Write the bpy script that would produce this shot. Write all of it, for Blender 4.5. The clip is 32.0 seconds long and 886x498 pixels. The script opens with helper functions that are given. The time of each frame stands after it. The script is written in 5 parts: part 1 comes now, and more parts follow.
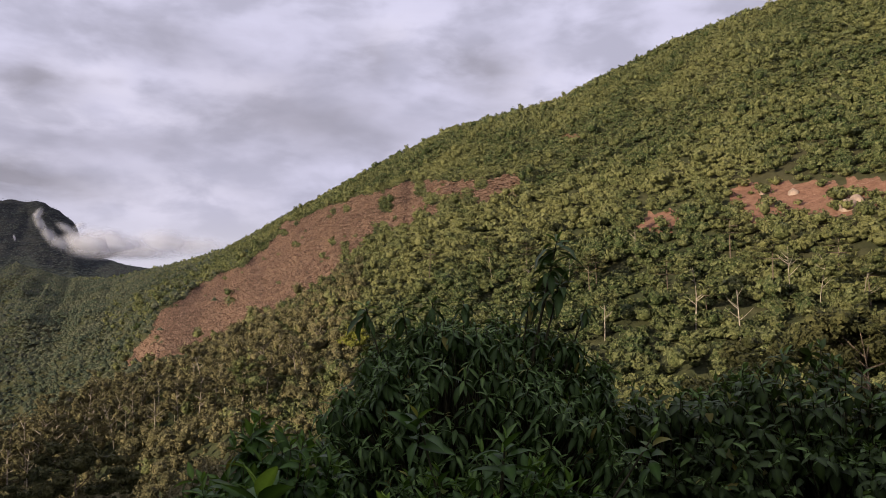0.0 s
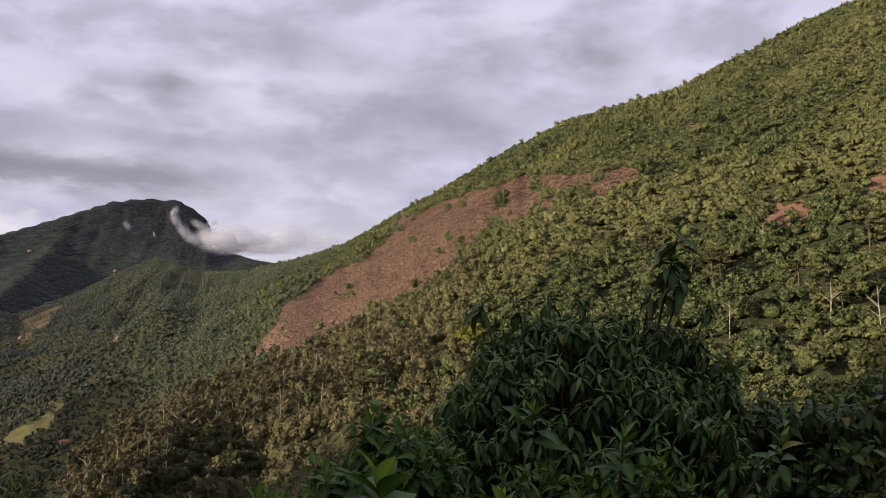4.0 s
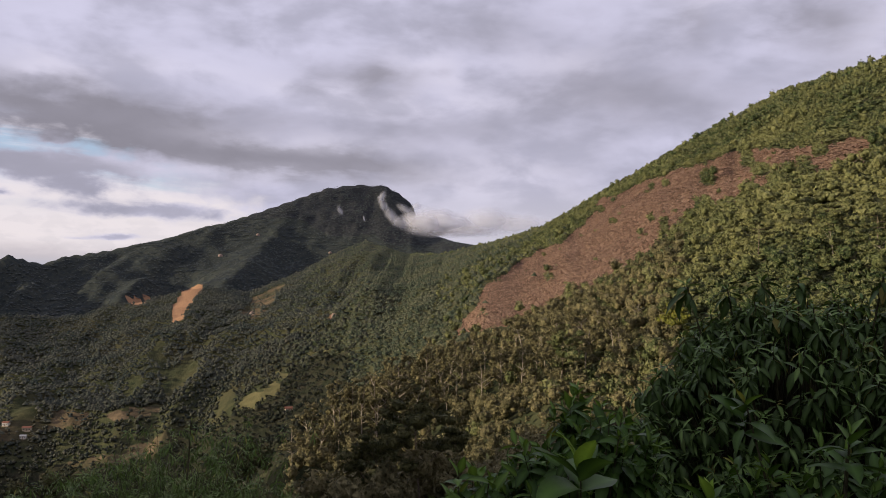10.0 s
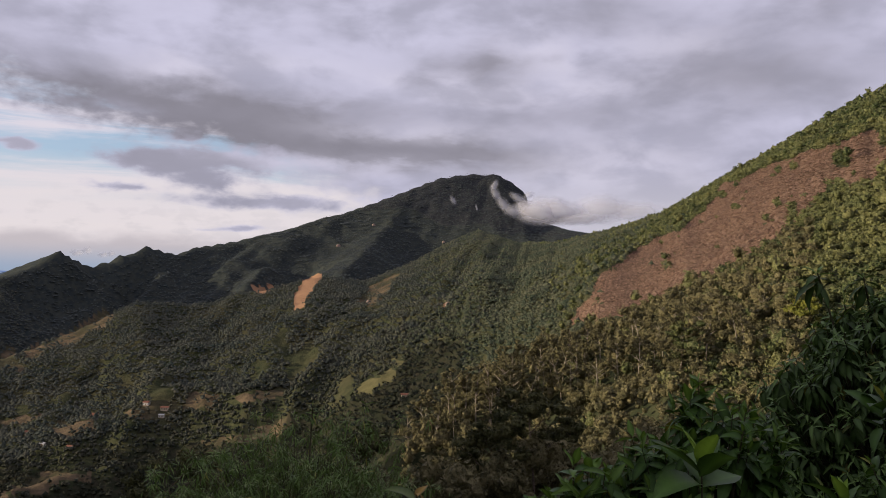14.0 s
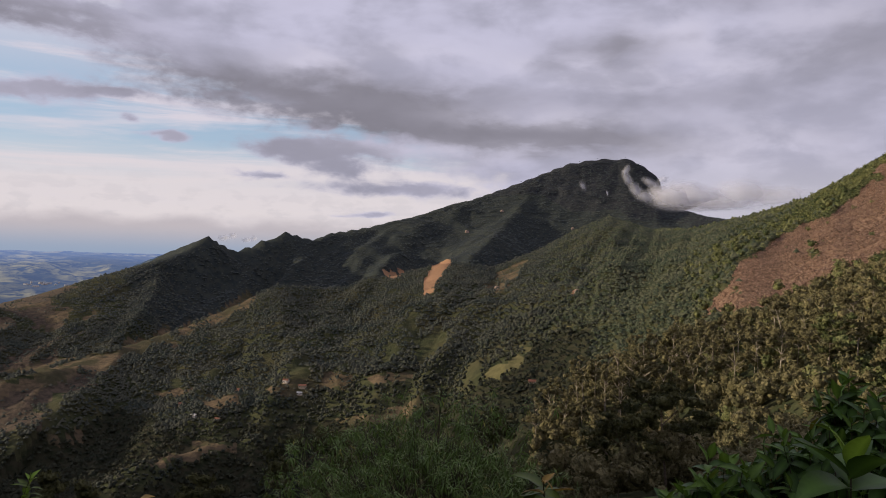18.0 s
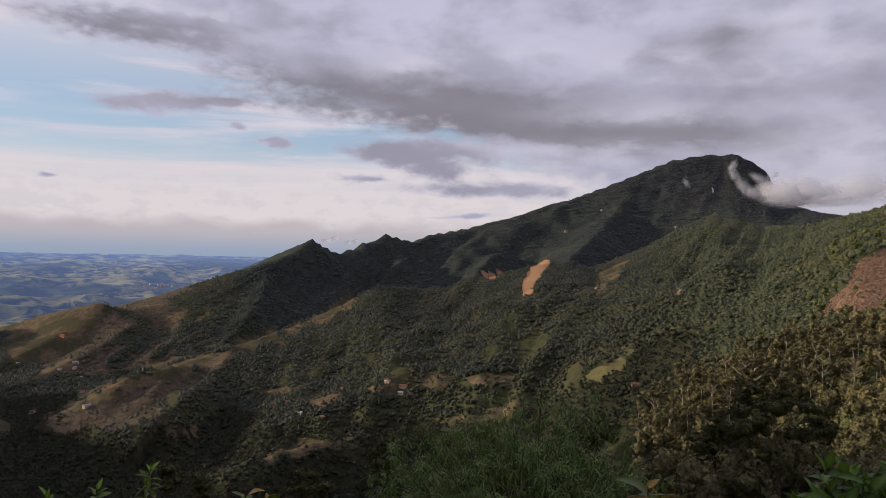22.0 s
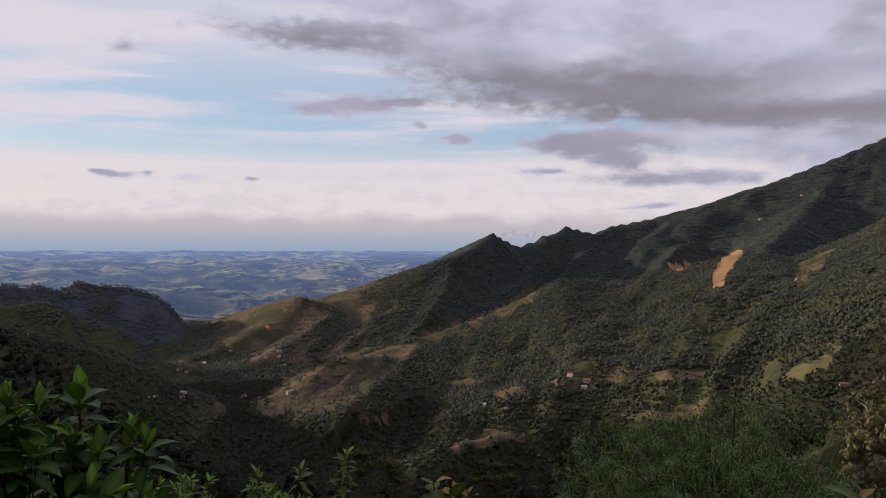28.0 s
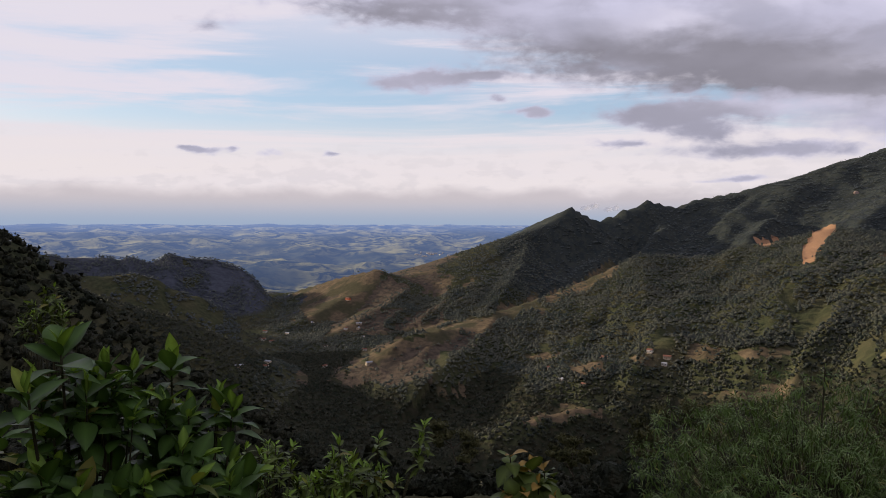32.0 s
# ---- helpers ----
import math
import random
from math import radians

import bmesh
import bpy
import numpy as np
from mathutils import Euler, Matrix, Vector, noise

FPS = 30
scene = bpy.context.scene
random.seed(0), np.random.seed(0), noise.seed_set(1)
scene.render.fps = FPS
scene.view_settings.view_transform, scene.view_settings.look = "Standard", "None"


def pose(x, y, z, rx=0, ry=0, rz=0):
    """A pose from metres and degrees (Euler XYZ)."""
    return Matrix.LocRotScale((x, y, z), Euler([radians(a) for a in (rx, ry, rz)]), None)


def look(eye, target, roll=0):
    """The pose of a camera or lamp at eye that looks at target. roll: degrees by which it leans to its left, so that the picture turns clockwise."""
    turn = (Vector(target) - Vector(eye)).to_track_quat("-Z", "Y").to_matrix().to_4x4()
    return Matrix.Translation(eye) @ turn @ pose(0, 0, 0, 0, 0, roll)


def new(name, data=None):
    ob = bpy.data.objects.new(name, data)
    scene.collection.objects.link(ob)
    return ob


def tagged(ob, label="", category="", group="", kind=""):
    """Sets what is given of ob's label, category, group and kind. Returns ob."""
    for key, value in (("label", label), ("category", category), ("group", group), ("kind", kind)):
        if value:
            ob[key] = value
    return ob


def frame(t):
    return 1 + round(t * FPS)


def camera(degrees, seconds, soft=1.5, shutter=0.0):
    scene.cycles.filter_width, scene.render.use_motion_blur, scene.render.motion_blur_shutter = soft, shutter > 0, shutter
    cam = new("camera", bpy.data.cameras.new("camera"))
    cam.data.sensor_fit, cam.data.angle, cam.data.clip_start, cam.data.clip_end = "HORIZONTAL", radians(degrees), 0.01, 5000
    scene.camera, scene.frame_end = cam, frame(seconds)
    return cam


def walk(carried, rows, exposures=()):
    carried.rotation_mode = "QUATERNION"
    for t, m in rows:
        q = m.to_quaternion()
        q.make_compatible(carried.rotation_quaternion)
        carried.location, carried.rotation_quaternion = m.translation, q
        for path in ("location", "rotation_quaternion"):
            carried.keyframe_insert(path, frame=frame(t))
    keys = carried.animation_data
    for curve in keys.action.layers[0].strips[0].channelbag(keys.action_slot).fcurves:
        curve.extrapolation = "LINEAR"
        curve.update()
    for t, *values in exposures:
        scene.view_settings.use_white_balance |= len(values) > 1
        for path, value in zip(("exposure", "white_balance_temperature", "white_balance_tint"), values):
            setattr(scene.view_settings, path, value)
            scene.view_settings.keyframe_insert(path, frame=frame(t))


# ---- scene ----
# The camera turns where it stands, on a hillside lookout.
EYE = 1.6
cam = camera(59.75, 32.0, soft=0.7)
# seconds, heading, tilt, lean
PATH = [
    (0.0, 0.00, 4.72, -0.32),
    (0.5, 1.21, 4.49, -0.39),
    (1.0, 1.97, 4.37, -0.43),
    (1.5, 3.00, 4.40, -0.50),
    (2.0, 4.01, 4.44, -0.50),
    (2.5, 4.64, 4.52, -0.51),
    (3.0, 5.57, 4.54, -0.57),
    (3.5, 7.08, 4.37, -0.73),
    (5.5, 12.04, 4.09, -0.92),
    (6.0, 13.27, 4.04, -1.03),
    (6.5, 14.67, 3.94, -1.00),
    (7.0, 15.77, 3.87, -0.94),
    (7.5, 16.85, 3.85, -0.91),
    (8.0, 17.81, 3.67, -0.90),
    (8.5, 18.87, 3.45, -1.04),
    (9.0, 20.24, 3.23, -1.30),
    (9.5, 21.59, 2.83, -1.46),
    (10.0, 23.21, 2.60, -1.44),
    (10.5, 24.33, 2.54, -1.42),
    (11.0, 25.33, 2.50, -1.45),
    (11.5, 26.41, 2.46, -1.46),
    (12.0, 27.59, 2.30, -1.49),
    (12.5, 28.87, 2.16, -1.47),
    (13.0, 29.65, 2.04, -1.45),
    (13.5, 30.63, 1.77, -1.37),
    (15.5, 34.94, 1.27, -1.59),
    (16.0, 36.56, 1.12, -1.66),
    (16.5, 37.95, 1.07, -1.68),
    (17.0, 39.19, 0.98, -1.74),
    (17.5, 40.24, 0.74, -1.74),
    (18.0, 41.09, 0.29, -1.76),
    (18.5, 42.18, -0.06, -1.84),
    (19.0, 43.22, -0.29, -1.92),
    (19.5, 44.44, -0.22, -1.82),
    (20.0, 45.17, -0.24, -1.82),
    (20.5, 45.81, -0.17, -1.75),
    (21.0, 46.79, -0.07, -1.54),
    (21.5, 47.55, 0.09, -1.37),
    (22.0, 48.39, 0.17, -1.28),
    (22.5, 49.45, 0.19, -1.30),
    (23.0, 50.73, 0.12, -1.31),
    (23.5, 52.00, 0.10, -1.20),
    (24.0, 53.23, 0.08, -1.03),
    (24.5, 54.29, 0.02, -0.93),
    (25.0, 55.56, -0.29, -0.87),
    (25.5, 56.75, -0.17, -0.81),
    (27.5, 60.85, -0.43, -0.43),
    (28.0, 61.74, -0.52, -0.24),
    (28.5, 62.80, -0.41, -0.16),
    (29.0, 63.79, -0.35, -0.13),
    (29.5, 64.51, -0.64, -0.25),
    (30.0, 64.97, -1.31, -0.30),
    (30.5, 65.66, -1.50, -0.18),
    (31.0, 66.16, -1.89, -0.19),
    (31.5, 66.71, -2.23, -0.25),
    (32.0, 67.48, -2.47, -0.26),
]
walk(cam, [(t, pose(0, 0, EYE, 90 + p, r, y)) for t, y, p, r in PATH],
     exposures=[(0.0, 0.50), (6.0, 0.47), (13.0, 0.30), (20.0, 0.17), (25.0, 0.16), (32.0, 0.36)])

# ---- world, sun ----
SUN_BEARING, SUN_HEIGHT = 126.0, 11.5
wd = bpy.data.worlds.new("sky")
scene.world = wd
wd.use_nodes = True


class Graph:
    """Short ways to add nodes to a node tree."""

    def __init__(self, tree):
        self.t = tree
        tree.nodes.clear()

    def add(self, kind, **sets):
        n = self.t.nodes.new(kind)
        for k, v in sets.items():
            setattr(n, k, v)
        return n

    def to(self, a, b):
        self.t.links.new(a, b)

    def put(self, socket, value):
        if isinstance(value, bpy.types.NodeSocket):
            self.t.links.new(value, socket)
        else:
            socket.default_value = value

    def math(self, op, a, b=0.0, c=0.0, clamp=False):
        n = self.add("ShaderNodeMath", operation=op, use_clamp=clamp)
        for s, v in zip(n.inputs, (a, b, c)):
            self.put(s, v)
        return n.outputs[0]

    def span(self, v, lo, hi, a=0.0, b=1.0, kind="SMOOTHSTEP"):
        n = self.add("ShaderNodeMapRange", interpolation_type=kind)
        for s, x in zip(n.inputs, (v, lo, hi, a, b)):
            self.put(s, x)
        return n.outputs[0]

    def mix(self, f, a, b, how="MIX"):
        n = self.add("ShaderNodeMix", data_type="RGBA", blend_type=how)
        self.put(n.inputs[0], f)
        self.put(n.inputs[6], a if isinstance(a, bpy.types.NodeSocket) else (*a, 1))
        self.put(n.inputs[7], b if isinstance(b, bpy.types.NodeSocket) else (*b, 1))
        return n.outputs[2]

    def noise(self, vec, scale, detail=4.0, rough=0.55, warp=0.0, kind="FBM"):
        n = self.add("ShaderNodeTexNoise")
        if vec is not None:
            self.to(vec, n.inputs["Vector"])
        n.inputs["Scale"].default_value = scale
        n.inputs["Detail"].default_value = detail
        n.inputs["Roughness"].default_value = rough
        n.inputs["Distortion"].default_value = warp
        return n.outputs[0]

    def vec(self, x, y, z):
        n = self.add("ShaderNodeCombineXYZ")
        for s, v in zip(n.inputs, (x, y, z)):
            self.put(s, v)
        return n.outputs[0]


# clouds: bearing, height angle, half width, half height, weight
BANKS = [(70.3, 15.0, 10.5, 1.4, 0.8), (50.9, 12.6, 12.5, 2.98, 1.2), (33.9, 9.4, 9.4, 2.27, 1.2), (27.9, 10.8, 12.1, 2.28, 1.1), (69.4, 9.8, 4.2, 0.79, 0.9), (63.8, 10.1, 1.9, 0.4, 0.7), (61.1, 7.6, 1.7, 0.37, 0.8),
         (49.6, 7.2, 5.2, 0.7, 1.0), (48.1, 6.0, 2.7, 0.53, 0.9), (44.6, 4.6, 7.7, 0.65, 0.9), (47.0, 2.6, 2.5, 0.21, 0.8), (50.2, 8.9, 1.2, 0.45, 0.8), (63.7, 8.7, 0.7, 0.24, 0.6), (83.9, 13.2, 1.9, 0.6, 0.6)]
PUFFS = [(85.1, 4.6, 1.3, 0.27, 0.9), (82.7, 4.65, 0.7, 0.2, 0.8), (79.9, 4.4, 0.9, 0.28, 0.6), (75.8, 4.4, 1.2, 0.17, 0.8), (53.0, 6.9, 2.6, 0.5, 0.5), (54.8, 5.3, 2.3, 0.3, 0.7)]
DARKS = [(53.0, 11.5, 9.2, 1.6, 0.9), (46.3, 9.5, 6.9, 0.9, 0.9), (35.0, 8.5, 7.7, 1.1, 0.9), (70.7, 14.4, 8.0, 0.9, 0.4), (27.8, 8.3, 8.4, 1.1, 0.6), (36.8, 9.2, 7.1, 1.0, 0.6), (28.6, 15.2, 3.2, 1.2, 0.6), (12.0, 14.3, 6.2, 2.7, 0.7),
         (41.5, 11.2, 8.0, 1.0, 0.6), (-3.4, 17.7, 3.0, 1.9, 0.8), (5.4, 18.6, 2.0, 1.3, 0.5), (24.3, 11.5, 5.7, 1.5, 0.5), (30.5, 14.5, 5.0, 1.2, 0.4), (20.0, 18.5, 6.0, 1.5, 0.4), (3.5, 13.0, 4.0, 1.2, 0.3)]
GLOWS = [(52.0, 13.4, 3.0, 0.9, 0.8), (28.1, 12.9, 5.4, 0.7, 0.7), (24.0, 14.8, 2.4, 0.6, 0.6), (34.8, 10.1, 6.0, 0.6, 0.7), (25.5, 16.3, 2.4, 0.85, 0.7), (22.5, 13.4, 6.0, 0.8, 0.5), (34.7, 13.8, 3.0, 0.7, 0.7), (20.5, 7.4, 7.0, 2.2, 0.8),
         (3.7, 20.3, 3.0, 1.3, 0.6), (-7.0, 15.9, 3.0, 2.4, 0.6), (41.0, 7.4, 6.0, 0.7, 0.6), (16.5, 16.0, 4.0, 1.0, 0.5), (43.5, 14.6, 5.0, 0.7, 0.5)]
# the lower edge of the cloud deck: bearing, height angle
DECK = [(18, -6), (30, 0.5), (36, 3.0), (40, 5.5), (47, 7.7), (54, 8.9), (60, 11.8), (66, 15.2), (75, 17.5), (85, 19.5), (97, 22.0)]


def build_sky():
    g = Graph(wd.node_tree)
    out = g.add("ShaderNodeOutputWorld")
    bg = g.add("ShaderNodeBackground")
    g.to(bg.outputs[0], out.inputs[0])
    sky = g.add("ShaderNodeTexSky", sky_type="NISHITA", sun_disc=False)
    sky.sun_elevation, sky.sun_rotation = radians(SUN_HEIGHT), radians(-SUN_BEARING)
    sky.altitude, sky.dust_density = 1300.0, 1.0
    co = g.add("ShaderNodeTexCoord").outputs["Generated"]
    sp = g.add("ShaderNodeSeparateXYZ")
    g.to(co, sp.inputs[0])
    x, y, z = sp.outputs
    up = g.math("MULTIPLY", g.math("ARCSINE", z), 57.2958)          # degrees above the horizon
    left = g.math("MULTIPLY", g.math("ARCTAN2", g.math("MULTIPLY", x, -1.0), y), 57.2958)  # bearing

    def cloud_noise(a, b, seed, detail, rough, warp):
        return g.noise(g.vec(g.math("MULTIPLY", left, a), g.math("MULTIPLY", up, b), seed), 1.0, detail, rough, warp)

    wide = cloud_noise(0.095, 0.22, 1.0, 4.0, 0.5, 0.2)
    lump = cloud_noise(0.20, 0.42, 5.0, 5.0, 0.52, 0.2)
    rise = cloud_noise(0.17, 0.45, 9.0, 5.0, 0.55, 0.2)
    streak = g.noise(g.vec(g.math("MULTIPLY", left, 0.035), g.math("ADD", g.math("MULTIPLY", up, 0.42), g.math("MULTIPLY", left, 0.006)), 3.0), 1.0, 6.0, 0.58, 0.5)
    fine = cloud_noise(0.55, 1.1, 12.0, 5.0, 0.55, 0.2)

    def bent(across, along_):
        return g.vec(g.math("ADD", left, g.math("MULTIPLY", g.math("SUBTRACT", lump, 0.5), across)), g.math("ADD", up, g.math("MULTIPLY", g.math("SUBTRACT", rise, 0.5), along_)), 0.0)

    loose, tight = bent(9.0, 3.6), bent(6.0, 1.7)

    def field(shapes):
        total = None
        for a, e, w, hh, amp in shapes:
            d = g.add("ShaderNodeVectorMath", operation="SUBTRACT")
            g.to(loose if hh > 0.85 else tight, d.inputs[0])
            d.inputs[1].default_value = (a, e, 0.0)
            q = g.add("ShaderNodeVectorMath", operation="MULTIPLY")
            g.to(d.outputs[0], q.inputs[0])
            q.inputs[1].default_value = (0.9 / w, 0.9 / hh, 0.0)
            p = g.add("ShaderNodeVectorMath", operation="DOT_PRODUCT")
            g.to(q.outputs[0], p.inputs[0])
            g.to(q.outputs[0], p.inputs[1])
            f = g.math("MULTIPLY", g.math("EXPONENT", g.math("MULTIPLY", p.outputs["Value"], -1.0)), amp)
            total = f if total is None else g.math("ADD", total, f)
        return total

    edge = g.add("ShaderNodeValToRGB")
    while len(edge.color_ramp.elements) < len(DECK):
        edge.color_ramp.elements.new(0.5)
    for el, (a, e) in zip(edge.color_ramp.elements, DECK):
        el.position, el.color = a / 100.0, (*[(e + 10.0) / 40.0] * 3, 1)
    g.to(g.math("DIVIDE", left, 100.0), edge.inputs[0])
    floor = g.math("SUBTRACT", g.math("MULTIPLY", edge.outputs[0], 40.0), 10.0)
    deck = g.span(g.math("ADD", g.math("SUBTRACT", up, floor), g.math("ADD", g.math("MULTIPLY", g.math("SUBTRACT", lump, 0.5), 6.0), g.math("MULTIPLY", g.math("SUBTRACT", fine, 0.5), 3.0))), -1.0, 2.2)
    bodies = g.math("ADD", g.math("ADD", field(BANKS), field(PUFFS)), g.math("ADD", g.math("MULTIPLY", g.math("SUBTRACT", lump, 0.5), 0.5), g.math("MULTIPLY", g.math("SUBTRACT", fine, 0.5), 0.9)))
    cloud = g.math("MAXIMUM", deck, g.span(bodies, 0.24, 0.85))
    # clear air between and under the clouds
    veil = g.span(streak, 0.42, 0.60)
    clear = g.mix(0.6, g.mix(1.0, sky.outputs[0], (0.12, 0.11, 0.10), "MULTIPLY"), (0.34, 0.46, 0.66))
    blue_here = g.math("MULTIPLY", g.span(g.math("ADD", up, g.math("MULTIPLY", streak, 3.0)), 4.6, 8.0), g.span(up, 15.0, 9.5, 0.30, 1.0))
    haze = g.math("SUBTRACT", 1.0, g.math("MULTIPLY", blue_here, g.math("SUBTRACT", 1.0, g.math("MULTIPLY", veil, 0.97))))
    high = g.mix(haze, clear, (0.60, 0.565, 0.64))
    low = g.mix(g.math("MULTIPLY", g.math("ADD", g.span(up, 9.0, 3.0, 0.0, 0.85), g.math("MULTIPLY", g.math("SUBTRACT", streak, 0.5), 1.0), 0.0, True), 0.95), high, (0.66, 0.60, 0.605))
    low = g.mix(g.math("MULTIPLY", g.span(g.math("ADD", fine, streak), 1.02, 0.86), g.span(up, 7.0, 2.0, 0.0, 0.35)), low, (0.50, 0.47, 0.50))
    band = g.mix(g.math("MULTIPLY", g.span(g.math("ADD", up, g.math("MULTIPLY", lump, 2.0)), 3.4, 2.2), 0.85), low, (0.43, 0.39, 0.42))
    rim = g.mix(g.span(up, 1.5, -0.7), band, (0.27, 0.33, 0.44))
    # the clouds' own grey
    pale = g.mix(g.span(g.math("ADD", g.math("MULTIPLY", wide, 0.6), g.math("MULTIPLY", lump, 0.4)), 0.40, 0.60), (0.345, 0.338, 0.430), (0.495, 0.482, 0.615))
    alone = g.math("MULTIPLY", g.span(bodies, 0.35, 1.0, 0.0, 0.5), g.math("SUBTRACT", 1.0, deck))
    shade = g.math("ADD", g.math("ADD", field(DARKS), alone), g.math("MULTIPLY", g.math("SUBTRACT", lump, 0.56), 0.5), 0.0, True)
    lit = g.mix(g.math("MULTIPLY", shade, 0.85), pale, (0.175, 0.165, 0.192))
    glow = g.math("MULTIPLY", field(GLOWS), g.span(lump, 0.35, 0.6, 0.3, 1.0), 0.0, True)
    lit = g.mix(g.math("MINIMUM", g.math("MULTIPLY", glow, 0.85), 0.85), lit, (0.575, 0.55, 0.66))
    mist = g.mix(g.math("MULTIPLY", g.span(up, 8.0, 3.5), g.span(left, 36.0, 26.0, 0.0, 0.75)), lit, (0.47, 0.45, 0.51))
    g.to(g.mix(cloud, rim, mist), bg.inputs[0])
    bg.inputs[1].default_value = 1.0


build_sky()
sun = new("sun", bpy.data.lights.new("sun", "SUN"))
sun.data.energy, sun.data.angle, sun.data.color = 5.0, radians(1.2), (1.0, 0.85, 0.64)
b, e = radians(SUN_BEARING), radians(SUN_HEIGHT)
sun.matrix_world = look((-300 * math.sin(b), 300 * math.cos(b), 300), (-300 * math.sin(b) + 300 * math.sin(b) * math.cos(e), 300 * math.cos(b) - 300 * math.cos(b) * math.cos(e), 300 - 300 * math.sin(e)))

# ---- materials ----
def material(name):
    m = bpy.data.materials.new(name)
    m.use_nodes = True
    g = Graph(m.node_tree)
    out = g.add("ShaderNodeOutputMaterial")
    p = g.add("ShaderNodeBsdfPrincipled")
    g.to(p.outputs[0], out.inputs[0])
    return m, g, p, out


def attr(g, name):
    return g.add("ShaderNodeAttribute", attribute_name=name).outputs["Fac"]


def bump(g, p, height, strength, dist):
    n = g.add("ShaderNodeBump")
    n.inputs["Strength"].default_value, n.inputs["Distance"].default_value = strength, dist
    g.to(height, n.inputs["Height"])
    g.to(n.outputs[0], p.inputs["Normal"])


def foliage(name, dark, light, young, gloss=0.6, grain=1.1, relief=0.9, gaps=0.0):
    """Tree-crown green that varies from tree to tree (tint), and from spray to spray; gaps: how open the sprays are."""
    m, g, p, out = material(name)
    geo = g.add("ShaderNodeNewGeometry")
    co = g.add("ShaderNodeTexCoord").outputs["Object"]
    c = g.mix(g.span(attr(g, "tint"), 0.0, 1.0, kind="LINEAR"), dark, light)
    c = g.mix(g.span(geo.outputs["Random Per Island"], 0.6, 1.0, 0.0, 0.5), c, young)
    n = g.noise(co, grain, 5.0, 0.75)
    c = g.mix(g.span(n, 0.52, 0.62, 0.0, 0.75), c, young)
    # dark flecks in the colour imitate the shadowed gaps between leaves
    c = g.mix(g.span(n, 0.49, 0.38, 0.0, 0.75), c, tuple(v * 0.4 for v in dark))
    g.to(c, p.inputs["Base Color"])
    p.inputs["Roughness"].default_value = gloss
    p.inputs["Specular IOR Level"].default_value = 0.06
    bump(g, p, n, 1.0, relief)
    if gaps:
        f = g.noise(co, grain * 2.6, 2.0, 0.6)
        g.to(g.math("GREATER_THAN", f, gaps), p.inputs["Alpha"])
    return m


def leaf(name, col, rim, gloss=0.42, see_through=0.25):
    """A broad leaf: paler midrib and veins, a slightly glossy skin, light shining through."""
    m, g, p, out = material(name)
    geo = g.add("ShaderNodeNewGeometry")
    tc = g.add("ShaderNodeTexCoord")
    rnd = g.math("FRACT", g.math("ADD", geo.outputs["Random Per Island"], g.add("ShaderNodeObjectInfo").outputs["Random"]))
    c = g.mix(g.span(rnd, 0.0, 1.0, 0.0, 0.9, "LINEAR"), tuple(v * 0.55 for v in col), rim)
    n = g.noise(tc.outputs["Object"], 14.0, 4.0)
    c = g.mix(g.span(n, 0.35, 0.7, 0.0, 0.4), c, tuple(v * 0.7 for v in col))
    c = g.mix(g.math("MULTIPLY", attr(g, "rib"), 0.5), c, tuple(min(1, v * 1.8) for v in rim))
    c = g.mix(g.span(rnd, 0.965, 0.985, 0.0, 0.5), c, (0.30, 0.22, 0.05))
    g.to(c, p.inputs["Base Color"])
    p.inputs["Roughness"].default_value = gloss
    p.inputs["Specular IOR Level"].default_value = 0.13
    tr = g.add("ShaderNodeBsdfTranslucent")
    g.to(g.mix(1.0, c, (1.0, 1.0, 0.5), "MULTIPLY"), tr.inputs[0])
    mx = g.add("ShaderNodeMixShader")
    mx.inputs[0].default_value = see_through
    g.to(p.outputs[0], mx.inputs[1])
    g.to(tr.outputs[0], mx.inputs[2])
    g.to(mx.outputs[0], out.inputs[0])
    return m


def plain(name, col, rough=0.8, vary=0.35, scale=3.0, metal=0.0):
    m, g, p, out = material(name)
    co = g.add("ShaderNodeTexCoord").outputs["Object"]
    c = g.mix(g.span(g.noise(co, scale, 5.0), 0.3, 0.7), tuple(v * (1 - vary) for v in col), tuple(min(1, v * (1 + vary)) for v in col))
    g.to(c, p.inputs["Base Color"])
    p.inputs["Roughness"].default_value, p.inputs["Metallic"].default_value = rough, metal
    p.inputs["Specular IOR Level"].default_value = 0.5 if rough < 0.7 else 0.06
    bump(g, p, g.noise(co, scale * 6, 4.0), 0.3, 0.02)
    return m


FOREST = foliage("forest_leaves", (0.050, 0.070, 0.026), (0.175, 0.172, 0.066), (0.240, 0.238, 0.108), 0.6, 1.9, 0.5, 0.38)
# extra blue in these leaf colours stands in for haze over the valley slopes
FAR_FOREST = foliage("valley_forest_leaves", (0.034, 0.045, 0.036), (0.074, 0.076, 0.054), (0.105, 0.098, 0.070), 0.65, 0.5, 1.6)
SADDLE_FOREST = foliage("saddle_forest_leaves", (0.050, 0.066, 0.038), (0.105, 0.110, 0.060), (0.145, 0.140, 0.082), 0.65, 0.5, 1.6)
# mountain leaves tinted bluish to imitate the haze of distance
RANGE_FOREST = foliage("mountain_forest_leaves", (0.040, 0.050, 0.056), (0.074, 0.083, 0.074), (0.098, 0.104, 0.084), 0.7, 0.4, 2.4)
# darker leaf colour that stands in for shade on the valley woods and slopes
BASIN_FOREST = foliage("shade_tinted_valley_leaves", (0.021, 0.027, 0.017), (0.042, 0.044, 0.027), (0.062, 0.058, 0.037), 0.7, 0.5, 1.6)
